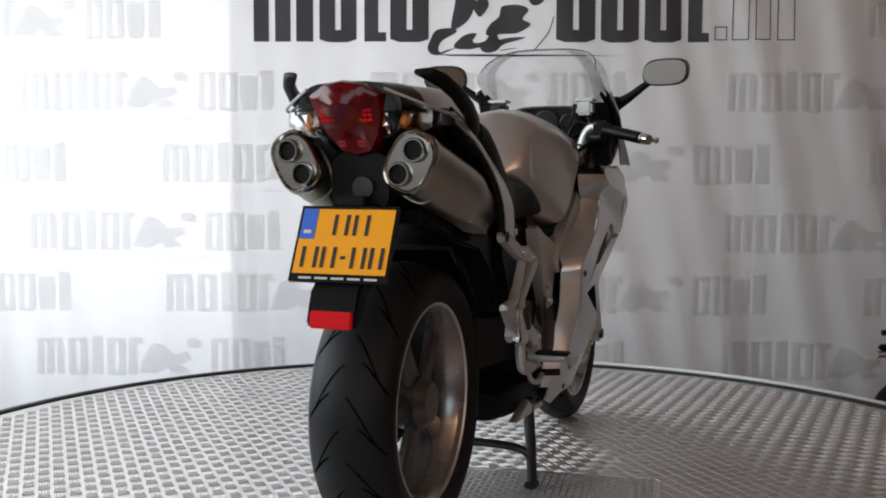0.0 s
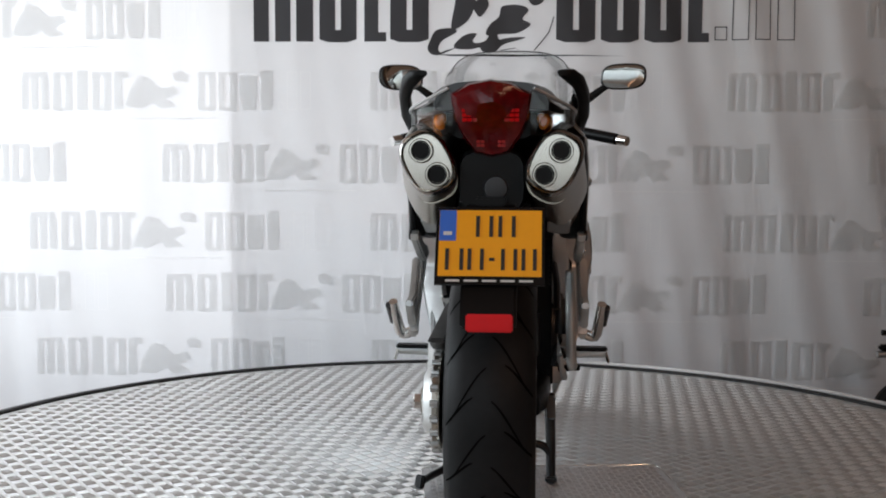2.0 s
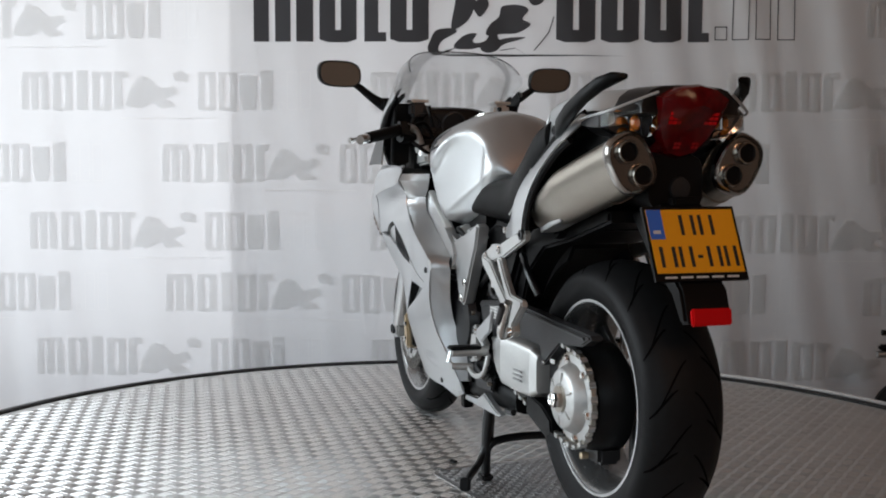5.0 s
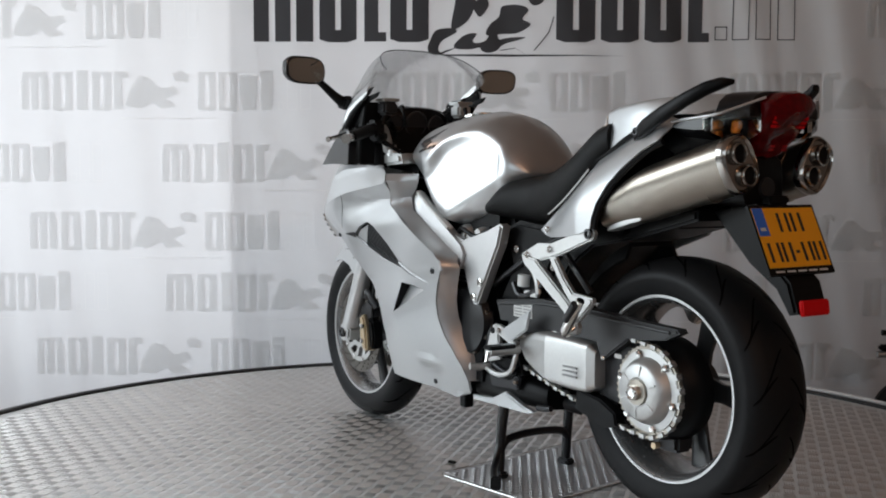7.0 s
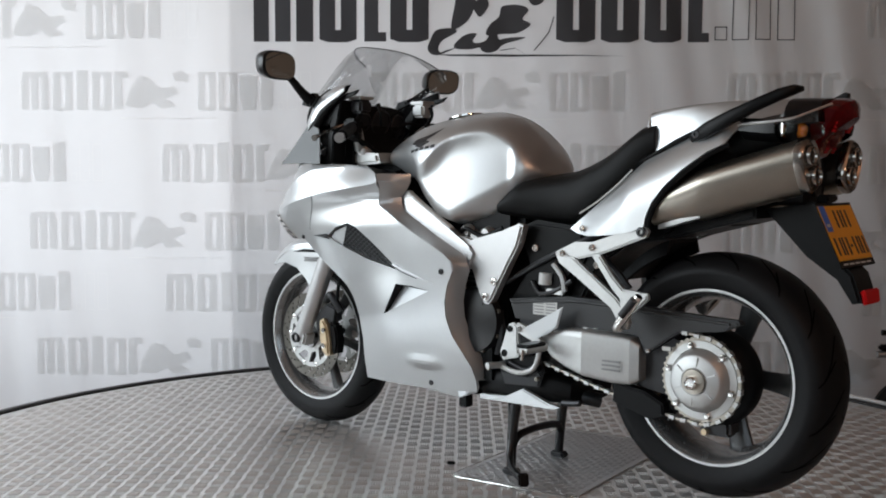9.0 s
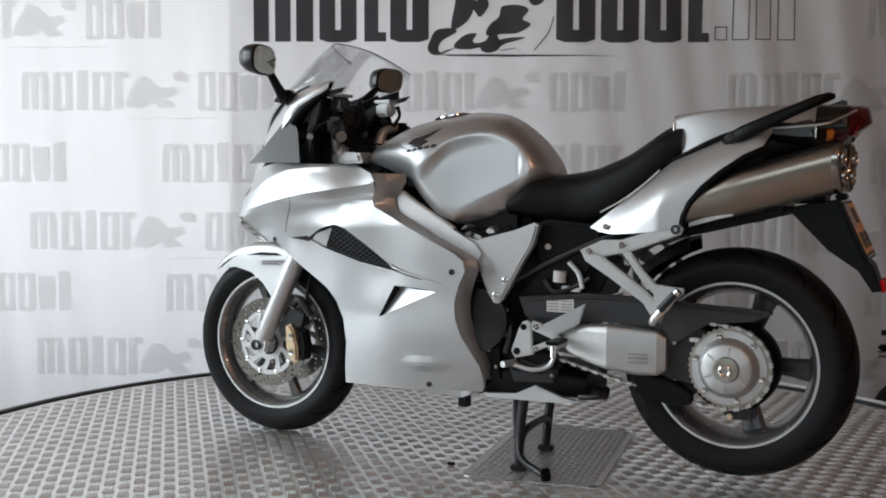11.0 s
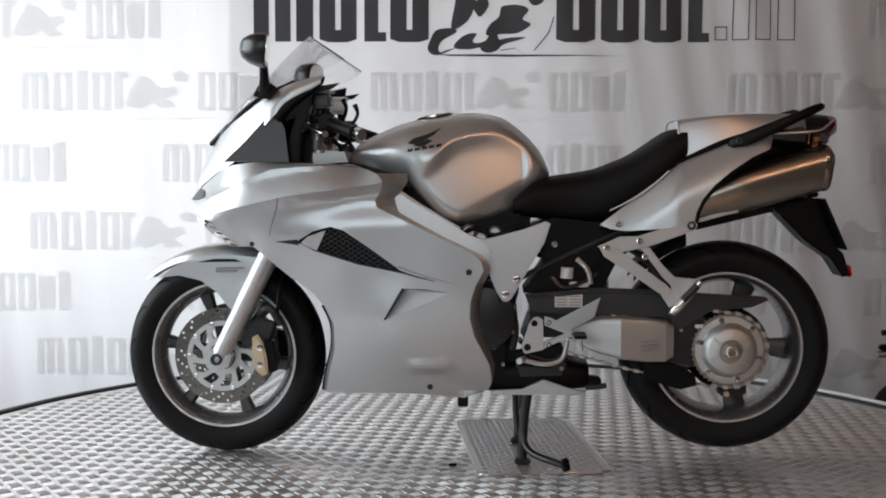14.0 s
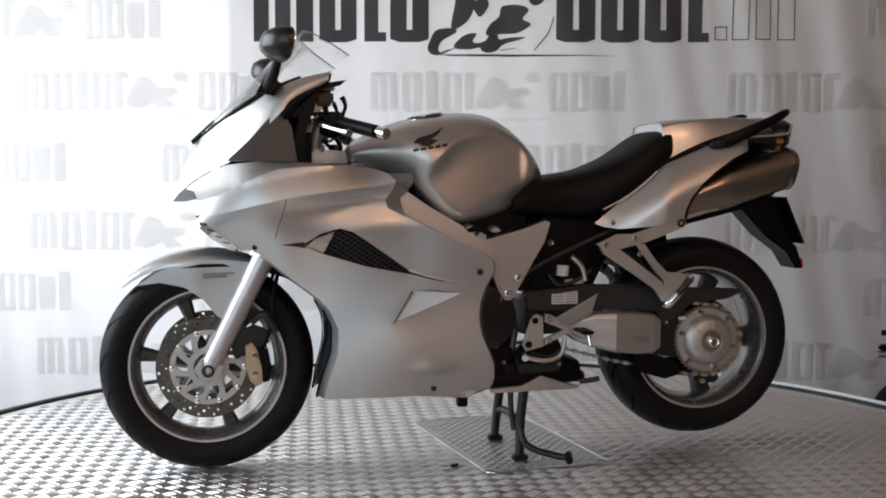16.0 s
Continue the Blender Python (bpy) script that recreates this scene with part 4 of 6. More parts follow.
vent = [(1.210, 0.648), (1.165, 0.677), (1.113, 0.691), (1.076, 0.680), (1.010, 0.635), (0.905, 0.561), (1.040, 0.586), (1.160, 0.622)]
scoop = [(0.968, 0.430), (0.916, 0.522), (0.850, 0.520), (0.780, 0.511)]
side_out = [(1.553, 0.764), (1.512, 0.800), (1.460, 0.835), (1.416, 0.858), (1.330, 0.868), (1.226, 0.866), (1.120, 0.864), (1.037, 0.858), (0.985, 0.838), (0.966, 0.818), (0.972, 0.795), (0.990, 0.764), (0.985, 0.745), (0.965, 0.735), (0.830, 0.672), (0.720, 0.620),
            (0.696, 0.600), (0.690, 0.572), (0.712, 0.530), (0.726, 0.485), (0.728, 0.440), (0.716, 0.388), (0.690, 0.338), (0.672, 0.300), (0.668, 0.262), (0.676, 0.226), (0.900, 0.212), (1.146, 0.206), (1.135, 0.260), (1.112, 0.340), (1.112, 0.410), (1.135, 0.462), (1.165, 0.496), (1.250, 0.560), (1.335, 0.632), (1.400, 0.632), (1.450, 0.664), (1.492, 0.706), (1.470, 0.735), (1.520, 0.742)]
for side in (1, -1):
    f = panel(side_out, lambda x, z: fair_y(x, z), 0.004, holes=[vent, scoop], step=0.0115, creases=[[p for p in low_crease if 0.980 < p[0] < 1.485], [p for p in upper_crease if 1.10 < p[0] < 1.455]])
    fa = on("fairing_side", f if side > 0 else mirrored(f), SILVER, "silver painted side fairing", smooth=11)
    flip = Matrix.Diagonal((1, side, 1, 1))

    def add(name, bm, material, label="", smooth=40):
        o = part(name, bm if side > 0 else mirrored(bm), material, fa, label, smooth)
        return o
    # vent: dark tunnel, mesh of crossing wires, alloy tip
    add("vent_back", panel(vent, lambda x, z: fair_y(x, z) - 0.030, 0.003), BLACK_PLASTIC)
    wires = []
    for fam in (1, -1):
        for k in range(-30, 31):
            a, b = Vector((0.91, 0.63 + k * 0.0135 - 0.15 * fam * 0.62)), Vector((1.21, 0.63 + k * 0.0135 + 0.15 * fam * 0.62))
            inn = [a.lerp(b, i / 60) for i in range(61) if inside(tuple(a.lerp(b, i / 60)), vent)]
            if len(inn) > 1 and inn[0].x < 1.17:
                wires.append(tube([(p.x, fair_y(p.x, p.y) - 0.012, p.y) for p in (inn[0], inn[len(inn) // 2], inn[-1])], 0.0014, 4, smooth=0))
    add("vent_mesh", merge(*wires), DARK_STEEL, "black wire mesh")
    add("vent_tip", panel([(1.200, 0.643), (1.180, 0.662), (1.128, 0.680), (1.158, 0.618)], lambda x, z: fair_y(x, z) - 0.006 - 0.10 * max(0, 1.185 - x), 0.003), SILVER)
    lip = [(p[0], fair_y(p[0], p[1]) - 0.001, p[1]) for p in vent]
    rim = []
    for (xa, ya, za), (xb, yb, zb) in zip(lip, lip[1:] + lip[:1]):
        bm = bmesh.new()
        q = [bm.verts.new(c) for c in ((xa, ya, za), (xb, yb, zb), (xb, yb - 0.028, zb), (xa, ya - 0.028, za))]
        bm.faces.new(q)
        rim.append(bm)
    add("vent_wall", merge(*rim), SILVER, smooth=0)
    # scoop: a sloping face that runs out to the rear
    s1, s2, s3 = [(p[0], fair_y(*p), p[1]) for p in (scoop[0], scoop[1], scoop[3])]
    bm = bmesh.new()
    a, b, c = bm.verts.new(s1), bm.verts.new((s2[0], s2[1], s2[2])), bm.verts.new(s3)
    a2, b2 = bm.verts.new((s1[0] - 0.006, s1[1] - 0.010, s1[2] + 0.002)), bm.verts.new((s2[0] - 0.004, s2[1] - 0.028, s2[2] - 0.008))
    bm.faces.new((a2, b2, c))
    bm.faces.new((a2, c, a))
    bm.faces.new((b2, b, c))
    add("scoop_face", bm, SILVER, smooth=0)
    # front wall of the scoop, coloured black for the shade inside it
    bm = bmesh.new()
    q = [bm.verts.new(p) for p in (s1, s2, (s2[0] - 0.004, s2[1] - 0.028, s2[2] - 0.008), (s1[0] - 0.006, s1[1] - 0.010, s1[2] + 0.002))]
    bm.faces.new(q)
    add("scoop_shadow_wall", bm, BLACK_PLASTIC, smooth=0)
    add("fairing_screw", bolt(0.730, fair_y(0.730, 0.569), 0.569, 0.0085, 0.004), DARK_STEEL)
    add("fairing_screw", bolt(0.842, fair_y(0.842, 0.234), 0.234, 0.0085, 0.004), DARK_STEEL)
    add("fairing_screw", bolt(1.338, fair_y(1.338, 0.640), 0.640, 0.007, 0.004), DARK_STEEL)
    add("vent_slit", panel([(1.268, 0.648), (1.207, 0.655), (1.203, 0.638)], lambda x, z: fair_y(x, z) + 0.0015, 0.001), DARK_STEEL)
    add("panel_gap", tube([(x, fair_y(x, z) + 0.0002, z) for x, z in ((1.256, 0.770), (1.262, 0.74), (1.275, 0.70), (1.285, 0.665))], 0.0010, 5), DARK_STEEL)
    fold_line = [(0.925, 0.578), (0.880, 0.562), (0.820, 0.547), (0.762, 0.534)]
    add("vent_fold", tube([(x, fair_y(x, z) + 0.001, z) for x, z in fold_line], [0.0055, 0.0045, 0.003, 0.001], 8), SILVER, "raised fold running out behind the vent")
    add("vent_fold_gap", tube([(x, fair_y(x, z) + 0.0005, z) for x, z in ((0.915, 0.566), (0.870, 0.553), (0.825, 0.543))], [0.0025, 0.0018, 0.0008], 6), DARK_STEEL)
    # flange that turns inward to the frame
    outer = [(0.985, 0.838), (0.966, 0.818), (0.972, 0.795), (0.990, 0.764), (0.985, 0.745), (0.965, 0.735), (0.830, 0.672), (0.720, 0.620), (0.696, 0.600), (0.690, 0.572), (0.712, 0.530), (0.726, 0.485), (0.728, 0.440), (0.716, 0.388), (0.690, 0.338), (0.672, 0.300), (0.668, 0.262)]
    inner = [(0.905, 0.838), (0.905, 0.815), (0.920, 0.790), (0.942, 0.770), (0.938, 0.752), (0.930, 0.730), (0.806, 0.664), (0.696, 0.612), (0.678, 0.594), (0.672, 0.572), (0.690, 0.530), (0.702, 0.485), (0.704, 0.440), (0.694, 0.388), (0.672, 0.338), (0.655, 0.300), (0.652, 0.262)]
    bm = bmesh.new()
    rows = []
    for (xo, zo), (xi, zi) in zip(outer, inner):
        yo = fair_y(xo, zo)
        rows.append([bm.verts.new((xo + (xi - xo) * u, yo - 0.004 + (0.178 - yo if zo > 0.6 else -0.05) * u ** 1.4, zo + (zi - zo) * u)) for u in (0, 0.35, 0.7, 1)])
    for r0, r1 in zip(rows, rows[1:]):
        for k in range(3):
            bm.faces.new((r0[k], r0[k + 1], r1[k + 1], r1[k]))
    bmesh.ops.recalc_face_normals(bm, faces=bm.faces[:])
    bmesh.ops.solidify(bm, geom=bm.faces[:], thickness=0.003)
    add("fairing_inner_band", bm, SILVER, "silver inner band of the fairing", 50)
    # front edge of the fairing turned inward behind the wheel
    bm = bmesh.new()
    lead = [(1.146, 0.206), (1.135, 0.260), (1.112, 0.340), (1.112, 0.410), (1.135, 0.462), (1.165, 0.496), (1.250, 0.560), (1.335, 0.632)]
    rows = []
    for x, z in lead:
        y = fair_y(x, z)
        rows.append([bm.verts.new((x + 0.016 * u, y - 0.003 - 0.045 * u ** 1.5, z + 0.004 * u)) for u in (0, 0.4, 1)])
    for r0, r1 in zip(rows, rows[1:]):
        for k in range(2):
            bm.faces.new((r0[k], r0[k + 1], r1[k + 1], r1[k]))
    bmesh.ops.recalc_face_normals(bm, faces=bm.faces[:])
    bmesh.ops.solidify(bm, geom=bm.faces[:], thickness=0.003)
    add("fairing_front_edge", bm, SILVER)
    add("edge_rubber", tube([(x + 0.017, fair_y(x, z) - 0.046, z) for x, z in lead[:5]], 0.004, 6), BLACK_PLASTIC)
    # dark top cover between fairing and tank
    cover = [(1.226, 0.864, 0.226), (1.12, 0.862, 0.225), (1.037, 0.858, 0.222), (0.985, 0.838, 0.235), (0.905, 0.832, 0.180)]
    bm = bmesh.new()
    ro = [bm.verts.new((x, y, z)) for x, z, y in cover]
    ri = [bm.verts.new((x - 0.005, 0.12, z - 0.012)) for x, z, y in cover]
    for k in range(4):
        bm.faces.new((ro[k], ro[k + 1], ri[k + 1], ri[k]))
    bmesh.ops.solidify(bm, geom=bm.faces[:], thickness=0.003)
    add("top_cover", bm, BLACK_PLASTIC)

    # upper cowl beside the screen
    edge_a = [(1.498, 0.918, 0.012), (1.455, 0.950, 0.075), (1.385, 1.000, 0.140), (1.300, 1.052, 0.190), (1.215, 1.088, 0.208), (1.135, 1.108, 0.203)]
    edge_b = [(1.545, 0.775, 0.040), (1.500, 0.814, 0.105), (1.440, 0.850, 0.190), (1.385, 0.878, 0.232), (1.290, 0.974, 0.226), (1.235, 1.025, 0.219), (1.140, 1.085, 0.214)]
    edge_b = [(x, z, fair_y(x, min(z, 0.864)) + 0.001) if i < 4 else (x, z, y) for i, (x, z, y) in enumerate(edge_b)]
    n = 26
    A, B = spline([(p[0], p[2], p[1]) for p in edge_a], n), spline([(p[0], p[2], p[1]) for p in edge_b], n)
    bm = bmesh.new()
    rows = [[bm.verts.new(tuple(A[i] + (B[i] - A[i]) * u + np.array((0.003, 0.006, 0.0)) * math.sin(math.pi * u))) for u in (0, 0.25, 0.5, 0.75, 1)] for i in range(n)]
    for r0, r1 in zip(rows, rows[1:]):
        for k in range(4):
            bm.faces.new((r0[k], r0[k + 1], r1[k + 1], r1[k]))
    bmesh.ops.recalc_face_normals(bm, faces=bm.faces[:])
    bmesh.ops.solidify(bm, geom=bm.faces[:], thickness=0.003)
    uc = on("upper_cowl", bm if side > 0 else mirrored(bm), SILVER, "silver upper cowl beside the screen", smooth=60)
    bm = bmesh.new()
    rows = [[bm.verts.new(tuple(A[i] + (B[i] - A[i]) * u + np.array((-0.004, -0.007, -0.002)))) for u in (0.04, 0.5, 0.97)] for i in range(4, n)]
    for r0, r1 in zip(rows, rows[1:]):
        for k in range(2):
            bm.faces.new((r0[k], r0[k + 1], r1[k + 1], r1[k]))
    bmesh.ops.recalc_face_normals(bm, faces=bm.faces[:])
    bmesh.ops.solidify(bm, geom=bm.faces[:], thickness=0.002)
    part("cowl_lining", bm if side > 0 else mirrored(bm), BLACK_PLASTIC, uc, "black inner lining")
    win = [(1.410, 0.868), (1.352, 0.922), (1.292, 0.990), (1.262, 1.000), (1.240, 0.960), (1.226, 0.868), (1.330, 0.870)]
    w = panel(win, lambda x, z: 0.236 - 0.13 * (z - 0.87) - 0.10 * max(0, x - 1.36), 0.004)
    sw_ = on("side_window_panel", w if side > 0 else mirrored(w), GREY_PANEL, "dark grey inner side panel")
    on("screen_stay", plate([(1.245, 0.870), (1.225, 0.955), (1.200, 1.035), (1.165, 1.060), (1.180, 1.000), (1.200, 0.950), (1.205, 0.870)], 0.150 * side, 0.205 * side, 0.004), BLACK_PLASTIC)
    on("screen_trim", plate([(1.297, 1.000), (1.255, 1.044), (1.198, 1.071), (1.092, 1.087), (1.109, 1.072), (1.174, 1.055), (1.215, 0.991), (1.244, 0.983)], 0.192 * side, 0.203 * side, 0.003), BLACK_PLASTIC, "black trim along the foot of the screen")
    # lamps in the nose
    on("cowl_trim", tube([(1.265, 0.214 * side, 0.985), (1.235, 0.213 * side, 1.020), (1.185, 0.210 * side, 1.056), (1.145, 0.207 * side, 1.076)], [0.016, 0.014, 0.009, 0.004], 10), BLACK_PLASTIC, "black inner trim under the screen")
    hl = panel([(1.553, 0.760), (1.522, 0.795), (1.497, 0.788), (1.490, 0.770), (1.515, 0.762)], lambda x, z: fair_y(x, z) + 0.005, 0.003)
    on("headlight", hl if side > 0 else mirrored(hl), GREY_PANEL, "smoked headlight tip")
    hl = panel([(1.500, 0.711), (1.465, 0.706), (1.420, 0.668), (1.372, 0.632), (1.400, 0.632), (1.450, 0.664)], lambda x, z: fair_y(x, z) + 0.004, 0.004)
    on("headlight_lens", hl if side > 0 else mirrored(hl), CHROME, "bright slit headlight lens")
    for k in range(5):
        hx, hz = 1.480 - k * 0.020, 0.704 - k * 0.0165
        on("lens_rib", tube([(hx, (fair_y(hx, hz) + 0.005) * side, hz), (hx - 0.018, (fair_y(hx - 0.018, hz - 0.004) + 0.005) * side, hz - 0.004)], 0.0016, 5), DARK_STEEL)
on("nose_inner", plate([(1.540, 0.765), (1.500, 0.850), (1.440, 0.900), (1.200, 0.860), (1.200, 0.660), (1.390, 0.645), (1.480, 0.705), (1.455, 0.738), (1.510, 0.745)], -0.075, 0.075, 0.02), BLACK_PLASTIC, "dark nose behind the headlights")
on("belly_pan", loft([egg(x, 0, z, w, 0.018, 16, 5) for x, z, w in ((1.130, 0.228, 0.100), (0.95, 0.222, 0.125), (0.70, 0.228, 0.130))]), BLACK_PLASTIC)

# windscreen
stations = [((1.500, 0.922), (1.492, 0.922, 0.020)), ((1.432, 0.992), (1.385, 1.002, 0.140)), ((1.355, 1.072), (1.298, 1.055, 0.190)), ((1.278, 1.155), (1.175, 1.105, 0.205)), ((1.228, 1.206), (1.108, 1.135, 0.203)), ((1.200, 1.232), (1.082, 1.154, 0.180))]
bm = bmesh.new()
fine_c = spline([s[0] for s in stations], 16)
fine_s = spline([s[1] for s in stations], 16)
rows = []
for c, s in zip(fine_c, fine_s):
    row = []
    for k in range(25):
        a = (k / 24 * 2 - 1) * math.pi / 2
        u = (1 - math.cos(a)) ** 1.25
        row.append(bm.verts.new((c[0] + (s[0] - c[0]) * u, s[2] * math.copysign(abs(math.sin(a)) ** 0.8, a), c[1] + (s[1] - c[1]) * u)))
    rows.append(row)
for r0, r1 in zip(rows, rows[1:]):
    for k in range(24):
        bm.faces.new((r0[k], r0[k + 1], r1[k + 1], r1[k]))
edge_line = [tuple(v.co) for v in rows[-1]]
bmesh.ops.solidify(bm, geom=bm.faces[:], thickness=0.003)
screen = on("windscreen", bm, SCREEN, "clear smoke-tinted windscreen", smooth=60)
screen.visible_shadow = False
part("screen_edge", tube(edge_line, 0.0016, 6, smooth=0), DARK_STEEL, screen)
for side in (1, -1):
    part("screen_black_border", tube([(s[0], s[2] * side, s[1]) for s in fine_s[1:9]], 0.006, 6, smooth=0), BLACK_PLASTIC, screen)
part("screen_black_foot", merge(*[tube([(c[0], y, c[1]), (c[0] - 0.06, y * 1.9, c[1] + 0.055)], 0.007, 6) for c in fine_c[:1] for y in (-0.03, -0.012, 0.012, 0.03)]), BLACK_PLASTIC, screen)

# instruments
dash = on("instrument_panel", loft([egg(x, 0, z, w, h, 24, 3) for x, z, w, h in ((1.36, 0.965, 0.12, 0.05), (1.30, 0.985, 0.165, 0.060), (1.235, 0.995, 0.150, 0.062), (1.205, 1.000, 0.120, 0.050))]), BLACK_PLASTIC, "black instrument binnacle", smooth=50)
for y, r in ((-0.075, 0.030), (0.0, 0.042), (0.075, 0.030)):
    dial = part("dial", moved(lathe([(0, 0), (r, 0), (r, 0.006), (r * 0.9, 0.008), (r * 0.88, 0.002), (0, 0.002)], 28, "x"), pose(1.204, y, 1.0, 0, 15, 180)), DARK_STEEL, dash, "round dial with a grey rim")
on("warning_label", box(1.196, 1.199, -0.02, 0.02, 0.925, 0.940), YELLOW, "yellow sticker on the yoke")
on("top_yoke", plate([(1.230, 0.860), (1.190, 0.905), (1.090, 0.900), (1.080, 0.870)], -0.13, 0.13, 0.008), CAST_ALU, "alloy top yoke")
on("steering_head", box(1.03, 1.215, -0.085, 0.085, 0.70, 0.868, 0.02), BLACK_PLASTIC)
on("wiring_cover", box(1.16, 1.30, -0.14, 0.14, 0.80, 0.95, 0.02), BLACK_PLASTIC, "black cover behind the instruments")
on("ignition_barrel", moved(lathe([(0, 0), (0.020, 0), (0.020, 0.02), (0, 0.02)], 16, "z"), pose(1.10, 0, 0.90)), BLACK_GLOSS)

# handlebars, levers, mirrors
for side in (1, -1):
    def P(x, y, z):
        return (x, y * side, z)
    bar = on("handlebar", tube([P(1.170, 0.120, 0.910), P(1.160, 0.140, 0.965), P(1.140, 0.170, 0.985), P(1.110, 0.215, 0.972)], [0.018, 0.016, 0.014, 0.012], 12), CAST_ALU, "alloy clip-on handlebar")
    part("grip", tube([P(1.112, 0.212, 0.973), P(1.030, 0.328, 0.945)], 0.0175, 16), BLACK_PLASTIC, bar, "black rubber grip")
    part("bar_weight", tube([P(1.030, 0.328, 0.945), P(1.024, 0.336, 0.943), P(1.008, 0.358, 0.938)], [0.012, 0.0165, 0.0150], 16, smooth=0), CHROME, bar, "steel bar end")
    part("switch_block", box(1.098, 1.150, min(0.172 * side, 0.216 * side), max(0.172 * side, 0.216 * side), 0.950, 1.002, 0.010), BLACK_PLASTIC, bar)
    part("lever", tube([P(1.165, 0.185, 0.985), P(1.175, 0.235, 0.970), P(1.135, 0.315, 0.950), P(1.105, 0.365, 0.940)], [0.008, 0.007, 0.006, 0.007], 8), CHROME, bar, "silver hand lever")
    part("lever_perch", tube([P(1.130, 0.175, 0.990), P(1.168, 0.180, 0.990)], 0.013, 10), BLACK_PLASTIC, bar)
    res = on("fluid_reservoir", box(1.122, 1.172, min(0.112 * side, 0.164 * side), max(0.112 * side, 0.164 * side), 1.020, 1.062, 0.008), CAST_ALU if side < 0 else DARK_STEEL, "fluid reservoir at the handlebar")
    part("reservoir_lid", box(1.118, 1.176, min(0.108 * side, 0.168 * side), max(0.108 * side, 0.168 * side), 1.062, 1.071, 0.003), CAST_ALU, res, "alloy reservoir lid")
    on("reservoir_stem", tube([P(1.142, 0.165, 0.985), P(1.145, 0.140, 1.030)], 0.008, 8), BLACK_PLASTIC)
    on("clutch_hose" if side > 0 else "brake_line", tube([P(1.16, 0.15, 0.99), P(1.19, 0.10, 1.00), P(1.20, 0.07, 0.95), P(1.18, 0.08, 0.88)], 0.005, 8), BLACK_PLASTIC)
    on("throttle_cable", tube([P(1.12, 0.195, 0.955), P(1.13, 0.15, 0.925), P(1.17, 0.09, 0.93), P(1.20, 0.06, 0.88)], 0.004, 8), BLACK_PLASTIC)
    on("fork_cap", moved(lathe([(0, 0), (0.024, 0), (0.024, 0.02), (0.012, 0.024), (0.012, 0.034), (0, 0.034)], 16, "z"), pose(1.165, 0.108 * side, 0.895)), FRAME_ALU)
    on("switch_pod", tube([P(1.150, 0.150, 0.955), P(1.128, 0.180, 0.950), P(1.112, 0.205, 0.952)], [0.014, 0.019, 0.016], 10), BLACK_PLASTIC)
    on("wiring_loom", tube([P(1.13, 0.17, 0.945), P(1.10, 0.13, 0.91), P(1.12, 0.08, 0.885), P(1.17, 0.05, 0.87)], 0.006, 8), BLACK_PLASTIC)
    on("lever_knob", tube([P(1.105, 0.362, 0.940), P(1.103, 0.368, 0.939)], 0.009, 10), CHROME)
    on("damper_arm", tube([P(1.10, 0.10, 0.985), P(1.085, 0.115, 1.020), P(1.095, 0.118, 1.048)], [0.006, 0.005, 0.008], 8), BLACK_PLASTIC)
    # mirror: arm, shell, glass
    arm_ = on("mirror", tube([P(1.300, 0.205, 1.060), P(1.290, 0.250, 1.085), P(1.280, 0.300, 1.120), P(1.282, 0.330, 1.140)], [0.020, 0.014, 0.011, 0.012], 12), BLACK_PLASTIC, "black rear-view mirror on a stalk")
    part("mirror_foot", plate([(1.330, 1.050), (1.315, 1.078), (1.280, 1.085), (1.262, 1.070), (1.285, 1.040)], 0.190 * side, 0.222 * side, 0.006), BLACK_PLASTIC, arm_)
    tilt = pose(1.264, 0.364 * side, 1.156, 0, -6, 9 * side)

    def lens(w, h, x, n=28):
        return [(x, side * (w * math.copysign(abs(math.cos(a)) ** 0.62, math.cos(a)) + 0.006 * math.sin(a)), h * math.copysign(abs(math.sin(a)) ** 0.7, math.sin(a))) for a in [k * math.tau / n for k in range(n)]]
    shell = loft([lens(0.066, 0.037, -0.008), lens(0.073, 0.042, -0.004), lens(0.073, 0.042, 0.010), lens(0.060, 0.036, 0.035), lens(0.035, 0.024, 0.055), lens(0.012, 0.010, 0.062)])
    part("mirror_shell", moved(shell, tilt), BLACK_GLOSS, arm_, "black mirror housing")
    part("mirror_glass", moved(loft([lens(0.066, 0.037, -0.0095), lens(0.066, 0.037, -0.0078)]), tilt), MIRROR, arm_, "mirror glass", 20)

# tank
TZ = eased([(1.075, 0.905), (1.047, 0.933), (0.948, 0.980), (0.849, 1.005), (0.749, 1.017), (0.666, 1.009), (0.620, 0.988), (0.583, 0.959), (0.550, 0.925), (0.525, 0.890), (0.508, 0.850)])
TB = eased([(1.075, 0.865), (1.037, 0.858), (0.958, 0.831), (0.907, 0.810), (0.879, 0.779), (0.815, 0.716), (0.780, 0.702), (0.748, 0.697), (0.625, 0.728), (0.560, 0.780), (0.508, 0.828)])
TW = eased([(1.075, 0.085), (1.047, 0.105), (0.95, 0.152), (0.90, 0.172), (0.85, 0.186), (0.75, 0.190), (0.65, 0.176), (0.583, 0.150), (0.55, 0.125), (0.525, 0.098), (0.508, 0.070)])
CR = eased([(0.950, 0.720), (0.912, 0.786), (0.885, 0.820), (0.828, 0.880), (0.775, 0.930), (0.700, 0.955), (0.640, 0.958), (0.585, 0.935), (0.53, 0.870)])
LIP = eased([(0.92, 0.690), (0.80, 0.700), (0.765, 0.712), (0.732, 0.737), (0.630, 0.792), (0.570, 0.825), (0.515, 0.838)])
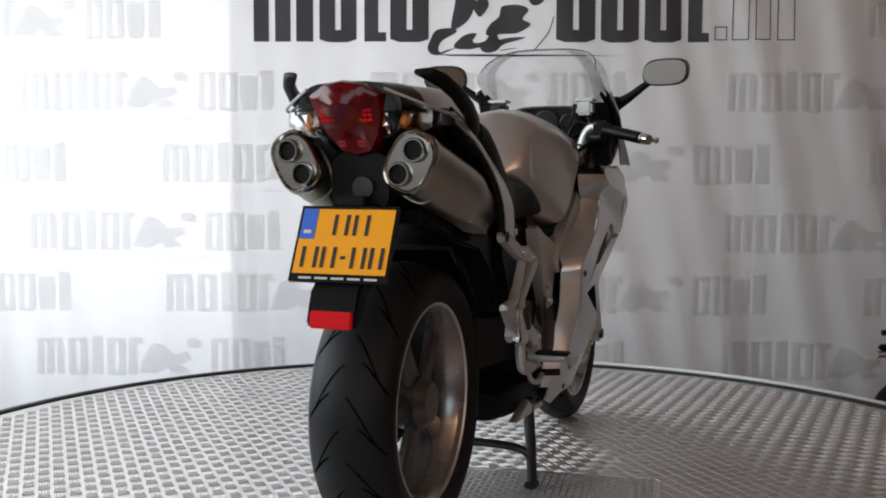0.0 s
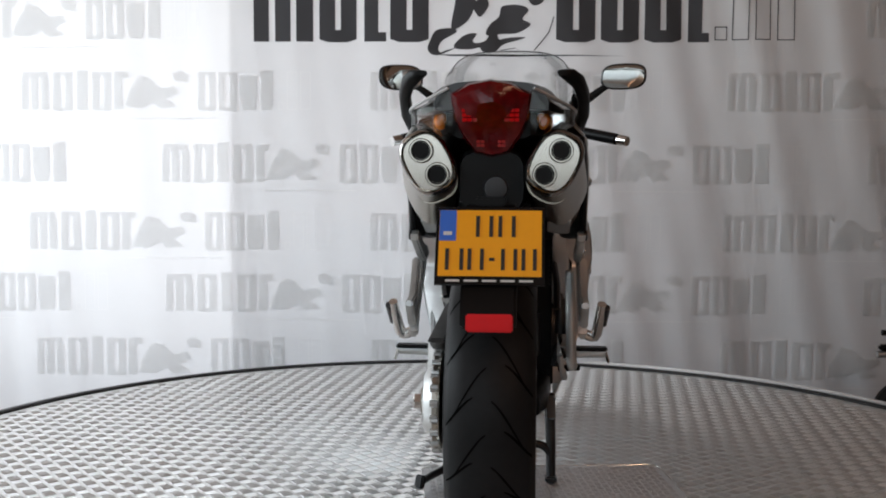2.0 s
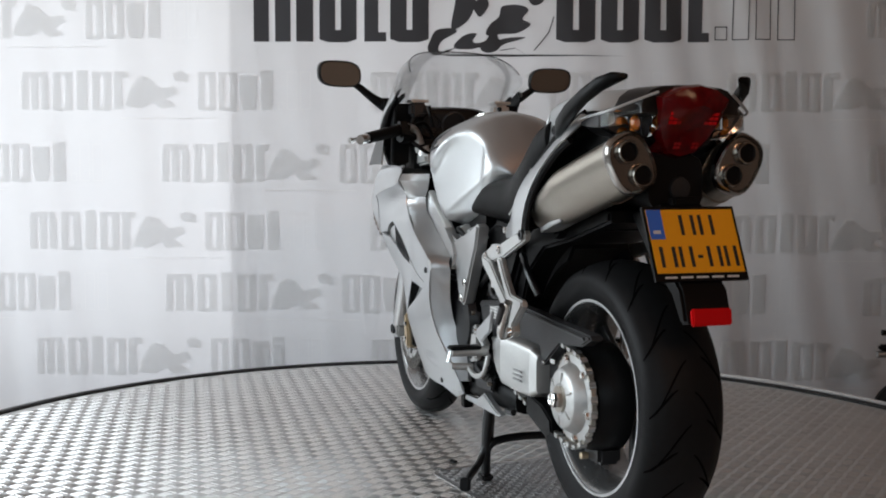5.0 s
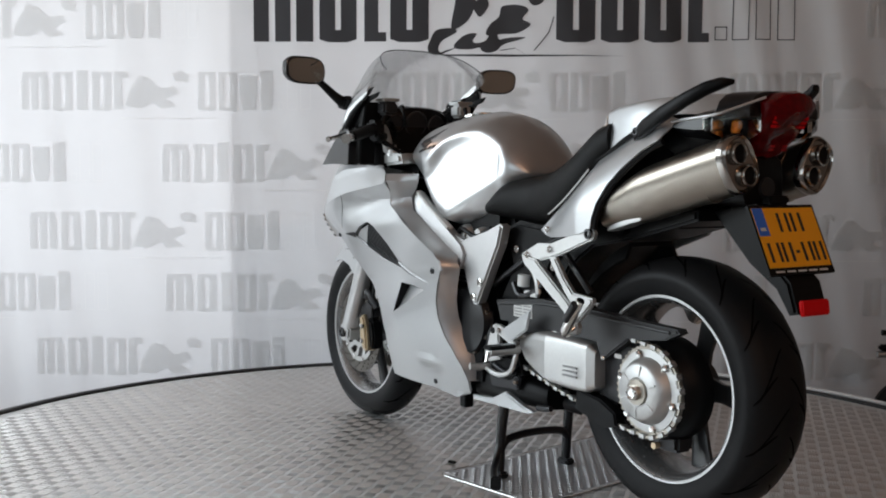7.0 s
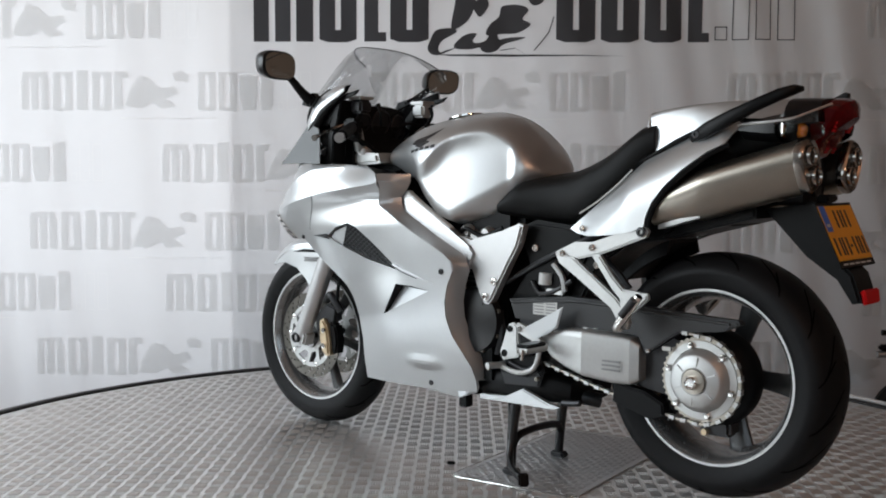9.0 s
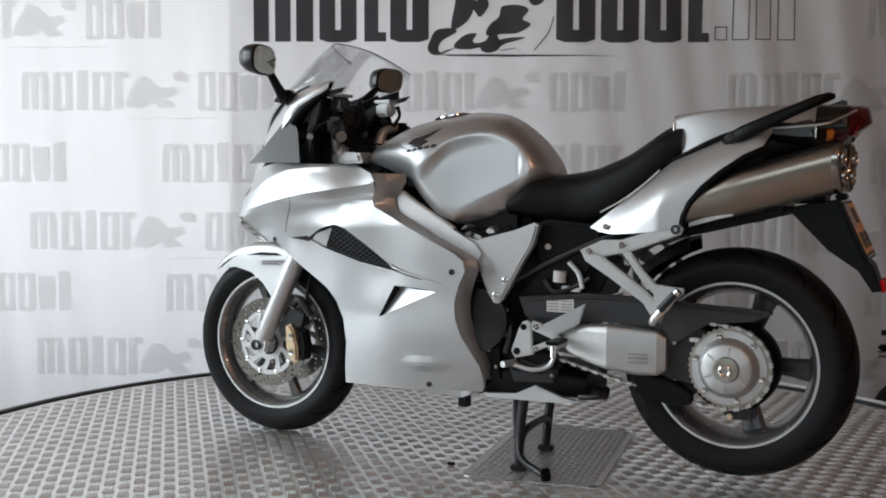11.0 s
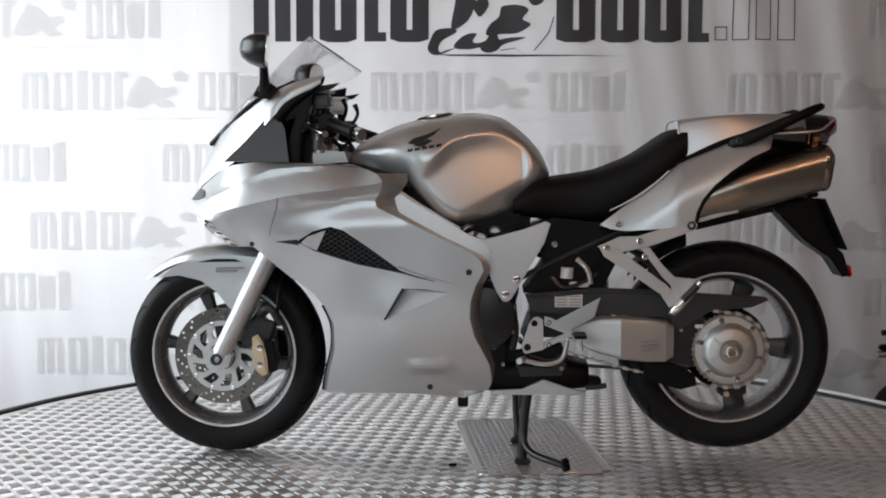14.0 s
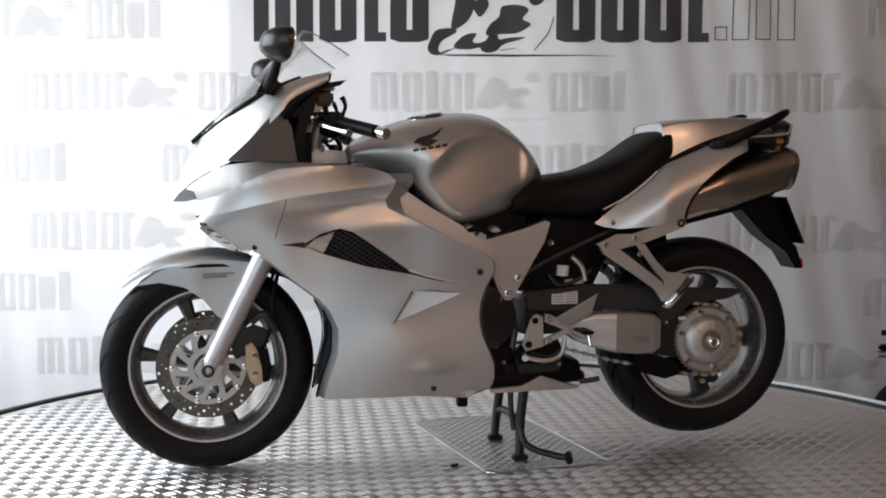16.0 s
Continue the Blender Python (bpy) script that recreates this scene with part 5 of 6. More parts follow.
shape_v = eased([(0, 0.80), (0.06, 0.87), (0.22, 0.95), (0.42, 1.0), (0.58, 0.985), (0.72, 0.90), (0.83, 0.75), (0.91, 0.56), (0.965, 0.33), (1.0, 0.0)])
bm = bmesh.new()
rings = []
NX = 90
for i in range(NX + 1):
    x = 1.075 - (1.075 - 0.508) * i / NX
    zt, zb, yw = line(TZ, x), line(TB, x), line(TW, x)
    half = []
    for k in range(37):
        v = 1 - (1 - k / 36) ** 1.3
        z = zb + (zt - zb) * v
        y = yw * float(np.interp(v, [p[0] for p in shape_v], [p[1] for p in shape_v]))
        # knee hollow under a sharp arched edge, and a tucked lip below it
        zc = line(CR, x)
        d = (zc - z) * 0.72
        if d > 0 and x < 0.935:
            flat = 0.166 - 0.17 * (0.87 - x) + 0.12 * (0.95 - z) - 0.30 * (x - 0.72) ** 2 - 0.25 * (z - 0.84) ** 2
            fade = min(1, max(0, (x - 0.530) / 0.055)) * min(1, (0.935 - x) / 0.03)
            y += (min(y, flat) - y) * fade * (1 - math.exp(-d / 0.013))
        e = line(LIP, x) - z
        if e > 0:
            y -= 0.55 * e
        half.append((y, z))
    loop = [(x, y, z) for y, z in half] + [(x, -y, z) for y, z in half[-2::-1]]
    rings.append([bm.verts.new(p) for p in loop])
for a, b in zip(rings, rings[1:]):
    n = len(a)
    for k in range(n):
        bm.faces.new((a[k], a[(k + 1) % n], b[(k + 1) % n], b[k]))
bm.faces.new(rings[0])
bm.faces.new(rings[-1][::-1])
bmesh.ops.smooth_vert(bm, verts=[v for v in bm.verts if 0.512 < v.co.x < 1.07], factor=0.3, use_axis_x=False, use_axis_y=True, use_axis_z=True)
tank = on("fuel_tank", bm, SILVER, "silver painted fuel tank", smooth=60)
part("filler_cap", moved(lathe([(0, 0), (0.055, 0), (0.055, 0.004), (0.045, 0.007), (0, 0.008)], 32, "z"), pose(0.84, 0, 1.003, 0, 10, 0)), CHROME, tank, "round steel filler cap")
for side in (1, -1):
    def tank_y(x, z):
        v = (z - line(TB, x)) / (line(TZ, x) - line(TB, x))
        return side * (line(TW, x) * float(np.interp(v, [p[0] for p in shape_v], [p[1] for p in shape_v])) + 0.0016)
    wing = [[(0.905, 0.922), (0.880, 0.918), (0.835, 0.945), (0.812, 0.968), (0.850, 0.948), (0.890, 0.936)], [(0.890, 0.915), (0.862, 0.912), (0.835, 0.930), (0.850, 0.934)]]
    for q in wing:
        part("tank_emblem", panel(q, tank_y, 0.0008), INK, tank, "black wing-like emblem shape")
    for k in range(5):
        x = 0.905 - k * 0.020
        part("emblem_bar", panel([(x, 0.897 + k * 0.0035), (x - 0.015, 0.900 + k * 0.0035), (x - 0.015, 0.908 + k * 0.0035), (x, 0.905 + k * 0.0035)], tank_y, 0.0008), INK, tank)

# seat
SZ = eased([(0.610, 0.770), (0.560, 0.822), (0.511, 0.832), (0.394, 0.850), (0.330, 0.872), (0.281, 0.893), (0.240, 0.918), (0.201, 0.945), (0.169, 0.964), (0.128, 0.972)])
SB = eased([(0.610, 0.722), (0.560, 0.712), (0.450, 0.700), (0.360, 0.703), (0.290, 0.735), (0.215, 0.788), (0.170, 0.830), (0.128, 0.872)])
SWD = eased([(0.610, 0.145), (0.560, 0.142), (0.50, 0.132), (0.42, 0.128), (0.30, 0.145), (0.20, 0.150), (0.128, 0.140)])
secs = []
for i in range(31):
    x = 0.610 - (0.610 - 0.128) * i / 30
    zt, zb, w = line(SZ, x), line(SB, x), line(SWD, x)
    secs.append(egg(x, 0, (zt + zb) / 2, w, (zt - zb) / 2, 28, 3.0))
seat = on("seat", loft(secs), SEAT_VINYL, "black vinyl seat", smooth=60)
for side in (1, -1):
    part("seat_piping", tube([(x, side * (line(SWD, x) + 0.001), line(SB, x) + 0.028) for x in (0.34, 0.28, 0.22, 0.18)], 0.0022, 6), WHITE_STICKER, seat, "pale edge line")

# seat cowl and tail
CT = eased([(0.150, 0.990), (0.100, 1.000), (-0.047, 1.010), (-0.160, 1.010), (-0.242, 1.008), (-0.300, 1.002)])
CB = eased([(0.150, 0.872), (0.130, 0.878), (0.004, 0.935), (-0.083, 0.965), (-0.178, 0.962), (-0.300, 0.968)])
CW = eased([(0.150, 0.128), (0.05, 0.140), (-0.08, 0.138), (-0.18, 0.128), (-0.300, 0.092)])
secs = []
for i in range(25):
    x = 0.150 - 0.392 * i / 24
    zt, zb, w = line(CT, x), line(CB, x), line(CW, x)
    k = min(1.0, max(0.0, (0.02 - x) / 0.25))
    s = [(x, w * (a + (c - a) * k), zb + (zt - zb) * b) for a, b, c in ((1.0, 0.0, 1.0), (0.975, 0.3, 0.94), (0.945, 0.6, 0.84), (0.91, 0.86, 0.71), (0.895, 0.915, 0.66), (0.86, 0.950, 0.60), (0.80, 0.966, 0.52), (0.6, 0.985, 0.36), (0.3, 0.997, 0.18))]
    secs.append(s + [(x, 0, zt + 0.002)] + [(p[0], -p[1], p[2]) for p in s[::-1]])
on("seat_cowl", loft(secs), SILVER, "silver painted single-seat cowl", smooth=40)
cap_secs = []
for x in (-0.196, -0.200, -0.225, -0.250, -0.266):
    zt, zb, w = line(CT, x) + 0.003, line(CB, x) - 0.012, line(CW, x) * 1.04
    s = [(x, w * a, zb + (zt - zb) * b) for a, b in ((1.0, 0.0), (1.0, 0.3), (0.92, 0.62), (0.78, 0.84), (0.62, 0.94), (0.3, 1.0))]
    cap_secs.append(s + [(x, 0, zt + 0.001)] + [(p[0], -p[1], p[2]) for p in s[::-1]])
on("tail_cap", loft(cap_secs), BLACK_GLOSS, "black rear cap of the tail over the lamp", smooth=40)
on("cowl_edge", tube([(0.150, 0.129, 0.874), (0.151, 0.123, 0.945), (0.152, 0.116, 0.972), (0.152, 0.104, 0.985), (0.153, 0.07, 0.990), (0.153, 0, 0.993), (0.153, -0.07, 0.990), (0.152, -0.104, 0.985), (0.152, -0.116, 0.972), (0.151, -0.123, 0.945), (0.150, -0.129, 0.874)], 0.0028, 8), FRAME_ALU)
for side in (1, -1):
    on("cowl_gap", tube([(0.165, 0.138 * side, 0.868), (0.130, 0.136 * side, 0.882), (0.060, 0.142 * side, 0.915), (0.004, 0.143 * side, 0.938), (-0.083, 0.140 * side, 0.966)], [0.004, 0.007, 0.008, 0.007, 0.005], 8), BLACK_PLASTIC, "black gap strip under the cowl")


PANEL_TOP = [(0.368, 0.697), (0.277, 0.768), (0.205, 0.826), (0.151, 0.868), (0.010, 0.934), (-0.075, 0.966), (-0.105, 0.952)]
PANEL_REAR = [(-0.085, 0.908), (-0.040, 0.888), (0.020, 0.847), (0.063, 0.810), (0.096, 0.770), (0.112, 0.735), (0.116, 0.712)]


def tail_y(x, z):
    """Half width of the tail panel: narrow along the cowl, swelling out over the silencer."""
    h = min(1, max(0, (line(PANEL_TOP, x) - z) / 0.105))
    wide = 0.150 + 0.050 * min(1, max(0, (0.37 - x) / 0.20))
    return 0.141 + (wide - 0.141) * (1 - (1 - h) ** 2)


def tail_panel():
    return panel(PANEL_TOP + PANEL_REAR + [(0.150, 0.698), (0.212, 0.688), (0.299, 0.681), (0.340, 0.686)], tail_y, 0.004, step=0.014)


def tail_seam():
    return tube([(x - 0.006, tail_y(x, z) - 0.010, z - 0.002) for x, z in PANEL_REAR], 0.0075, 8)


both("tail_seam", tail_seam, BLACK_PLASTIC, "black seam between panel and silencer")
for ob in both("tail_panel", tail_panel, SILVER, "silver tail side panel"):
    s = 1 if sum(v.co.y for v in ob.data.vertices) > 0 else -1
    part("panel_bolt", moved(bolt(0.318, 0.158, 0.700, 0.008, 0.006), Matrix.Diagonal((1, s, 1, 1))), CHROME, ob)
on("tail_core", loft([egg(x, 0, z, w, h, 20, 4) for x, z, w, h in ((0.36, 0.745, 0.12, 0.04), (0.15, 0.82, 0.13, 0.055), (-0.05, 0.905, 0.125, 0.050), (-0.17, 0.935, 0.110, 0.048), (-0.225, 0.945, 0.085, 0.045))]), BLACK_PLASTIC, "black tail underside", smooth=50)
on("tail_lower", loft([egg(x, 0, z, w, h, 20, 4) for x, z, w, h in ((0.10, 0.80, 0.07, 0.06), (-0.12, 0.83, 0.065, 0.065), (-0.215, 0.82, 0.062, 0.058))]), BLACK_PLASTIC, smooth=50)
on("lock_cover", moved(lathe([(0, 0), (0.024, 0), (0.022, -0.006), (0, -0.008)], 20, "x"), pose(-0.216, -0.008, 0.808)), DARK_STEEL)

# tail lamp with indicators
lens_out = [(0.076, 0.984), (0.040, 1.003), (0, 1.010), (-0.040, 1.003), (-0.076, 0.984), (-0.070, 0.940), (-0.056, 0.908), (-0.032, 0.876), (0.0, 0.868), (0.032, 0.876), (0.056, 0.908), (0.070, 0.940)]
tail_secs = []
for dx, sc in ((0.075, 1.03), (0.012, 1.0), (0.0, 0.94), (-0.006, 0.75), (-0.010, 0.4)):
    tail_secs.append([(-0.300 + (1.0 - z) * 0.55 + dx, y * sc, 0.938 + (z - 0.938) * sc) for y, z in lens_out])
tl = on("tail_light", loft(tail_secs), RED_LENS, "dark red faceted tail light", smooth=35)
# brighter red pieces laid on the lens as its inner reflectors' bright spots
for side in (1, -1):
    for y, z, w, h in [(0.030 + 0.0095 * i, 0.936 + 0.0085 * k, 0.0044, 0.0036) for i in range(3) for k in range(3)] + [(0.016 + 0.008 * i, 0.889 + 0.007 * k, 0.0035, 0.003) for i in range(2) for k in range(2)]:
        part("lens_glint", moved(box(-0.001, 0.001, -w, w, -h, h, 0.0008), pose(-0.3115 + (1.0 - z) * 0.55, y * side, z, 0, -28.8, 0)), RED_REFLECTOR if y > 0.033 and z > 0.93 else RED_GLINT, tl, "red facet coloured brighter for a reflection in the lens")
for side in (1, -1):
    pod = []
    for x, y0, y1, z0, z1 in ((-0.10, 0.085, 0.156, 0.915, 0.962), (-0.16, 0.080, 0.160, 0.908, 0.970), (-0.188, 0.078, 0.159, 0.907, 0.972), (-0.215, 0.076, 0.156, 0.906, 0.974), (-0.248, 0.074, 0.132, 0.912, 0.977), (-0.268, 0.073, 0.100, 0.925, 0.980)):
        pod.append([(x, side * y, z) for y, z in ((y0, z0), ((y0 + y1) / 2, z0 + 0.003), (y1, z0 + 0.022), (y1, z1 - 0.018), ((y0 + y1) / 2, z1 + 0.002), (y0, z1 + 0.012))])
    on("tail_side_cover", loft(pod[:3]), BLACK_GLOSS, "glossy black tail side cover", smooth=30)
    ind = on("indicator", loft(pod[2:]), CLEAR_LENS, "clear indicator lens with an amber bulb", smooth=30)
    part("amber_bulb", moved(lathe([(0, 0.0), (0.6, 0.05), (1, 0.4), (0.8, 0.8), (0, 1)], 14, "x"), pose(-0.232, 0.096 * side, 0.940) @ Matrix.Diagonal((0.020, 0.010, 0.013, 1))), ORANGE, ind, "amber bulb cover")
    part("indicator_reflector", loft([[(-0.200, side * y, z) for y, z in ((0.080, 0.914), (0.140, 0.926), (0.140, 0.958), (0.080, 0.966))], [(-0.197, side * y, z) for y, z in ((0.080, 0.914), (0.140, 0.926), (0.140, 0.958), (0.080, 0.966))]]), CHROME, ind, smooth=0)
    # grab handle
    part("indicator_edge", tube([(-0.10, 0.160 * side, 0.950), (-0.215, 0.158 * side, 0.958), (-0.250, 0.130 * side, 0.972), (-0.285, 0.080 * side, 0.994)], 0.003, 6), FRAME_ALU, ind)
    rail = [(0.022, 0.150, 0.922, 0.004, 0.006), (0.010, 0.158, 0.924, 0.009, 0.014), (-0.03, 0.172, 0.938, 0.012, 0.020), (-0.09, 0.180, 0.964, 0.012, 0.018), (-0.155, 0.176, 0.993, 0.012, 0.015), (-0.200, 0.164, 1.013, 0.013, 0.014), (-0.228, 0.146, 1.024, 0.015, 0.011), (-0.240, 0.134, 1.026, 0.011, 0.006)]
    g = on("grab_handle", loft([egg(x, y * side, z, w, h, 16, 3.0) for x, y, z, w, h in rail]), BLACK_PLASTIC, "black passenger grab handle", smooth=50)
    part("grab_bolt", bolt(-0.005, 0.172 * side, 0.930, 0.010, 0.006), DARK_STEEL, g)


# silencers
def silencer():
    secs = []
    for u in [k / 14 for k in range(15)]:
        x = 0.115 - 0.360 * u
        zc = 0.748 + (0.856 - 0.748) * (u ** 0.9)
        cy = 0.150 - 0.030 * u
        grow = min(1.0, 0.55 + 1.2 * u) if u < 0.4 else 1.0
        secs.append(egg(x, cy, zc, 0.046 * grow, 0.062 * grow, 28, 2.7, radians(-28)))
    return loft(secs)


for s_, ob in zip((1, -1), both("silencer", silencer, STEEL, "brushed steel silencer with twin outlets")):
    end = [egg(x, 0.120, 0.857, 0.046 * k, 0.062 * k, 28, 2.7, radians(-28)) for x, k in ((-0.240, 1.03), (-0.252, 1.035), (-0.258, 1.0), (-0.262, 0.93), (-0.256, 0.85))]
    e = loft(end)
    part("end_cap", e if s_ > 0 else mirrored(e), END_STEEL, ob, "polished end plate")
    band = loft([egg(x, 0.122, zc, 0.0468, 0.0628, 28, 2.7, radians(-28)) for x, zc in ((-0.185, 0.838), (-0.192, 0.840))])
    part("silencer_band", band if s_ > 0 else mirrored(band), STEEL, ob)
    for y, z in ((0.132, 0.879), (0.101, 0.834)):
        o = part("outlet", moved(lathe([(0.0235, 0.0), (0.0235, -0.010), (0.0215, -0.013), (0.019, -0.013), (0.0165, -0.008), (0.016, 0.03), (0.0, 0.03)], 28, "x"), pose(-0.256, y * s_, z)), END_STEEL, ob, "steel exhaust outlet")
        part("outlet_lining", moved(lathe([(0.0158, -0.006), (0.0155, 0.028), (0.0, 0.0285)], 24, "x"), pose(-0.256, y * s_, z)), BLACK_PLASTIC, o)
    part("silencer_strap", plate([(0.10, 0.705), (0.03, 0.725), (-0.01, 0.735), (-0.01, 0.742), (0.04, 0.735), (0.10, 0.716)], 0.11 * s_, 0.16 * s_, 0.002), CAST_ALU, ob)
    on("heat_shield", plate([(0.11, 0.69), (0.12, 0.79), (0.04, 0.865), (-0.05, 0.90), (-0.08, 0.88), (0.02, 0.82), (0.06, 0.76), (0.09, 0.70)], 0.085 * s_, 0.125 * s_, 0.006), BLACK_PLASTIC)

# plate holder
holder = on("plate_holder", plate([(-0.120, 0.755), (-0.235, 0.776), (-0.250, 0.768), (-0.314, 0.630), (-0.330, 0.616), (-0.352, 0.552), (-0.330, 0.548), (-0.295, 0.600), (-0.222, 0.650)], -0.052, 0.052, 0.006), BLACK_PLASTIC, "black rear mudguard carrying the plate")
up = Vector((0.062, 0, 0.135)).normalized()
back = Vector((-0.135, 0, 0.062)).normalized()


def on_plate(y0, y1, v0, v1, d0, d1, bevel=0.0):
    """A slab on the slanting plate: across, up, and outward."""
    bm = box(0, 1, 0, 1, 0, 1)
    o = Vector((-0.2535, 0, 0.766))
    for v in bm.verts:
        a, b, c = y0 + (y1 - y0) * v.co.y, v0 + (v1 - v0) * v.co.z, d0 + (d1 - d0) * v.co.x
        v.co = o + Vector((0, a, 0)) + up * b + back * c
    if bevel:
        bmesh.ops.bevel(bm, geom=[e for e in bm.edges if abs((e.verts[0].co - e.verts[1].co).normalized().dot(back)) > 0.9], offset=bevel, segments=4, affect="EDGES")
    return bm


num = on("number_plate", on_plate(-0.103, 0.101, -0.152, 0.003, 0.002, 0.009, 0.010), BLACK_PLASTIC, "yellow rear number plate in a black frame")
part("plate_face", on_plate(-0.097, 0.095, -0.136, -0.004, 0.009, 0.0105, 0.004), YELLOW, num, "yellow plate face")
part("country_strip", on_plate(0.063, 0.0945, -0.066, -0.0045, 0.0105, 0.0112), BLUE, num, "blue strip")
part("strip_mark", on_plate(0.071, 0.087, -0.055, -0.048, 0.0112, 0.0118), WHITE_STICKER, num)
for v in (-0.058, -0.124):
    spots = ((0.026, -0.006), (-0.016, -0.048)) if v > -0.1 else ((0.082, 0.048), (0.040, 0.010), (-0.022, -0.052), (-0.060, -0.088))
    for a, b in spots:
        for q in (a, b + 0.007):
            part("plate_bar", on_plate(q - 0.007, q, v, v + 0.042, 0.0105, 0.0118), INK, num)
part("plate_bar", on_plate(-0.010, 0.000, -0.106, -0.100, 0.0105, 0.0118), INK, num)
for k in range(5):
    part("frame_print", on_plate(0.080 - k * 0.034 - 0.026, 0.080 - k * 0.034, -0.1465, -0.1425, 0.009, 0.0096), WHITE_STICKER, num)
on("rear_reflector", moved(box(-0.006, 0.006, -0.043, 0.043, -0.0165, 0.0165, 0.003), pose(-0.352, -0.003, 0.564, 0, 8, 0)), RED_REFLECTOR, "red rear reflector")
on("undertail_box", box(-0.06, 0.16, -0.085, 0.085, 0.715, 0.775, 0.01), BLACK_PLASTIC)
on("tyre_hugger", loft([[(0.345 * math.cos(radians(a)) + dx, y, 0.345 + 0.345 * math.sin(radians(a)) + dz) for dx, y, dz in ((0, -0.085, -0.030), (0, -0.070, 0.006), (0, 0.070, 0.006), (0, 0.085, -0.030), (0, 0.078, -0.034), (0, 0.064, -0.004), (0, -0.064, -0.004), (0, -0.078, -0.034))] for a in range(40, 71, 6)]), BLACK_PLASTIC, "black hugger over the rear tyre", smooth=40)
on("tail_bracket", plate([(0.20, 0.690), (0.06, 0.700), (0.020, 0.724), (0.10, 0.735), (0.20, 0.725)], -0.06, 0.06, 0.005), BLACK_PLASTIC)
on("plate_lamp", box(-0.262, -0.235, -0.03, 0.03, 0.774, 0.792, 0.004), BLACK_PLASTIC)

# footrests
for side in (1, -1):
    def flip(bm):
        return bm if side > 0 else mirrored(bm)
    hang = on("passenger_bracket", flip(plate([(0.379, 0.638), (0.317, 0.667), (0.267, 0.668), (0.134, 0.711), (0.116, 0.712), (0.106, 0.700), (0.112, 0.686), (0.235, 0.641), (0.313, 0.623)], 0.178, 0.196, 0.004)), CAST_ALU, "cast alloy passenger footrest bracket")
    part("bracket_arm", flip(plate([(0.372, 0.636), (0.316, 0.628), (0.250, 0.580), (0.189, 0.536), (0.165, 0.509), (0.150, 0.475), (0.158, 0.460), (0.175, 0.465), (0.204, 0.509), (0.300, 0.574), (0.360, 0.612)], 0.184, 0.204, 0.004)), CAST_ALU, hang)
    part("bracket_arm", flip(plate([(0.262, 0.638), (0.236, 0.638), (0.200, 0.590), (0.168, 0.558), (0.100, 0.551), (0.098, 0.538), (0.159, 0.483), (0.176, 0.500), (0.176, 0.533), (0.200, 0.556)], 0.188, 0.206, 0.004)), CAST_ALU, hang)
    part("passenger_peg", tube([(0.168, 0.196 * side, 0.474), (0.172, 0.222 * side, 0.466), (0.138, 0.230 * side, 0.506), (0.104, 0.234 * side, 0.548)], [0.012, 0.013, 0.012, 0.010], 10), CHROME, hang, "folded passenger footpeg")
    part("peg_rubber", tube([(0.150, 0.238 * side, 0.498), (0.112, 0.243 * side, 0.540)], 0.010, 10), DARK_STEEL, hang)
    for x, z in ((0.352, 0.636), (0.263, 0.655), (0.248, 0.612)):
        part("bracket_bolt", flip(bolt(x, 0.196, z, 0.009, 0.006)), CHROME, hang)
    part("bracket_eye", flip(moved(lathe([(0.012, 0), (0.012, 0.016), (0.006, 0.017), (0.006, 0.0)], 16, closed=True), pose(0.124, 0.184, 0.699))), DARK_STEEL, hang)
    rs = on("rider_bracket", flip(plate([(0.585, 0.352), (0.562, 0.418), (0.552, 0.434), (0.540, 0.438), (0.524, 0.430), (0.521, 0.345), (0.574, 0.332)], 0.145, 0.160, 0.004)), CAST_ALU, "cast alloy footrest bracket")
    part("bracket_hole", flip(bolt(0.548, 0.160, 0.420, 0.009, 0.003)), BLACK_PLASTIC, rs)
    part("bracket_hole", flip(bolt(0.567, 0.160, 0.352, 0.010, 0.003)), BLACK_PLASTIC, rs)
    part("bracket_bolt", flip(bolt(0.508, 0.165, 0.424, 0.008, 0.008)), CHROME, rs)
    part("bracket_bolt", flip(bolt(0.508, 0.165, 0.362, 0.008, 0.008)), CHROME, rs)
    part("bracket_arm", flip(plate([(0.520, 0.440), (0.500, 0.435), (0.440, 0.400), (0.450, 0.388), (0.520, 0.415)], 0.150, 0.168, 0.003)), CAST_ALU, rs)
    part("bracket_arm", flip(plate([(0.520, 0.350), (0.520, 0.368), (0.450, 0.398), (0.445, 0.385)], 0.150, 0.168, 0.003)), CAST_ALU, rs)
    part("heel_guard", flip(plate([(0.489, 0.430), (0.366, 0.496), (0.383, 0.440), (0.446, 0.405), (0.468, 0.408)], 0.168, 0.176, 0.003)), SILVER, rs, "silver heel guard")
    peg = part("footpeg", tube([(0.430, 0.165 * side, 0.385), (0.425, 0.262 * side, 0.388)], 0.013, 10), CAST_ALU, rs, "rider footpeg")
    part("peg_top", box(0.408, 0.444, min(0.185 * side, 0.268 * side), max(0.185 * side, 0.268 * side), 0.392, 0.402, 0.003), BLACK_PLASTIC, peg, "black rubber tread")
    part("peg_feeler", tube([(0.425, 0.264 * side, 0.388), (0.422, 0.272 * side, 0.362)], 0.004, 8), CHROME, peg)
    lev = on("gear_lever" if side > 0 else "brake_pedal", tube([(0.455, 0.150 * side, 0.372), (0.47, 0.158 * side, 0.320), (0.52, 0.165 * side, 0.305), (0.585, 0.160 * side, 0.318)], 0.007, 8), CAST_ALU)
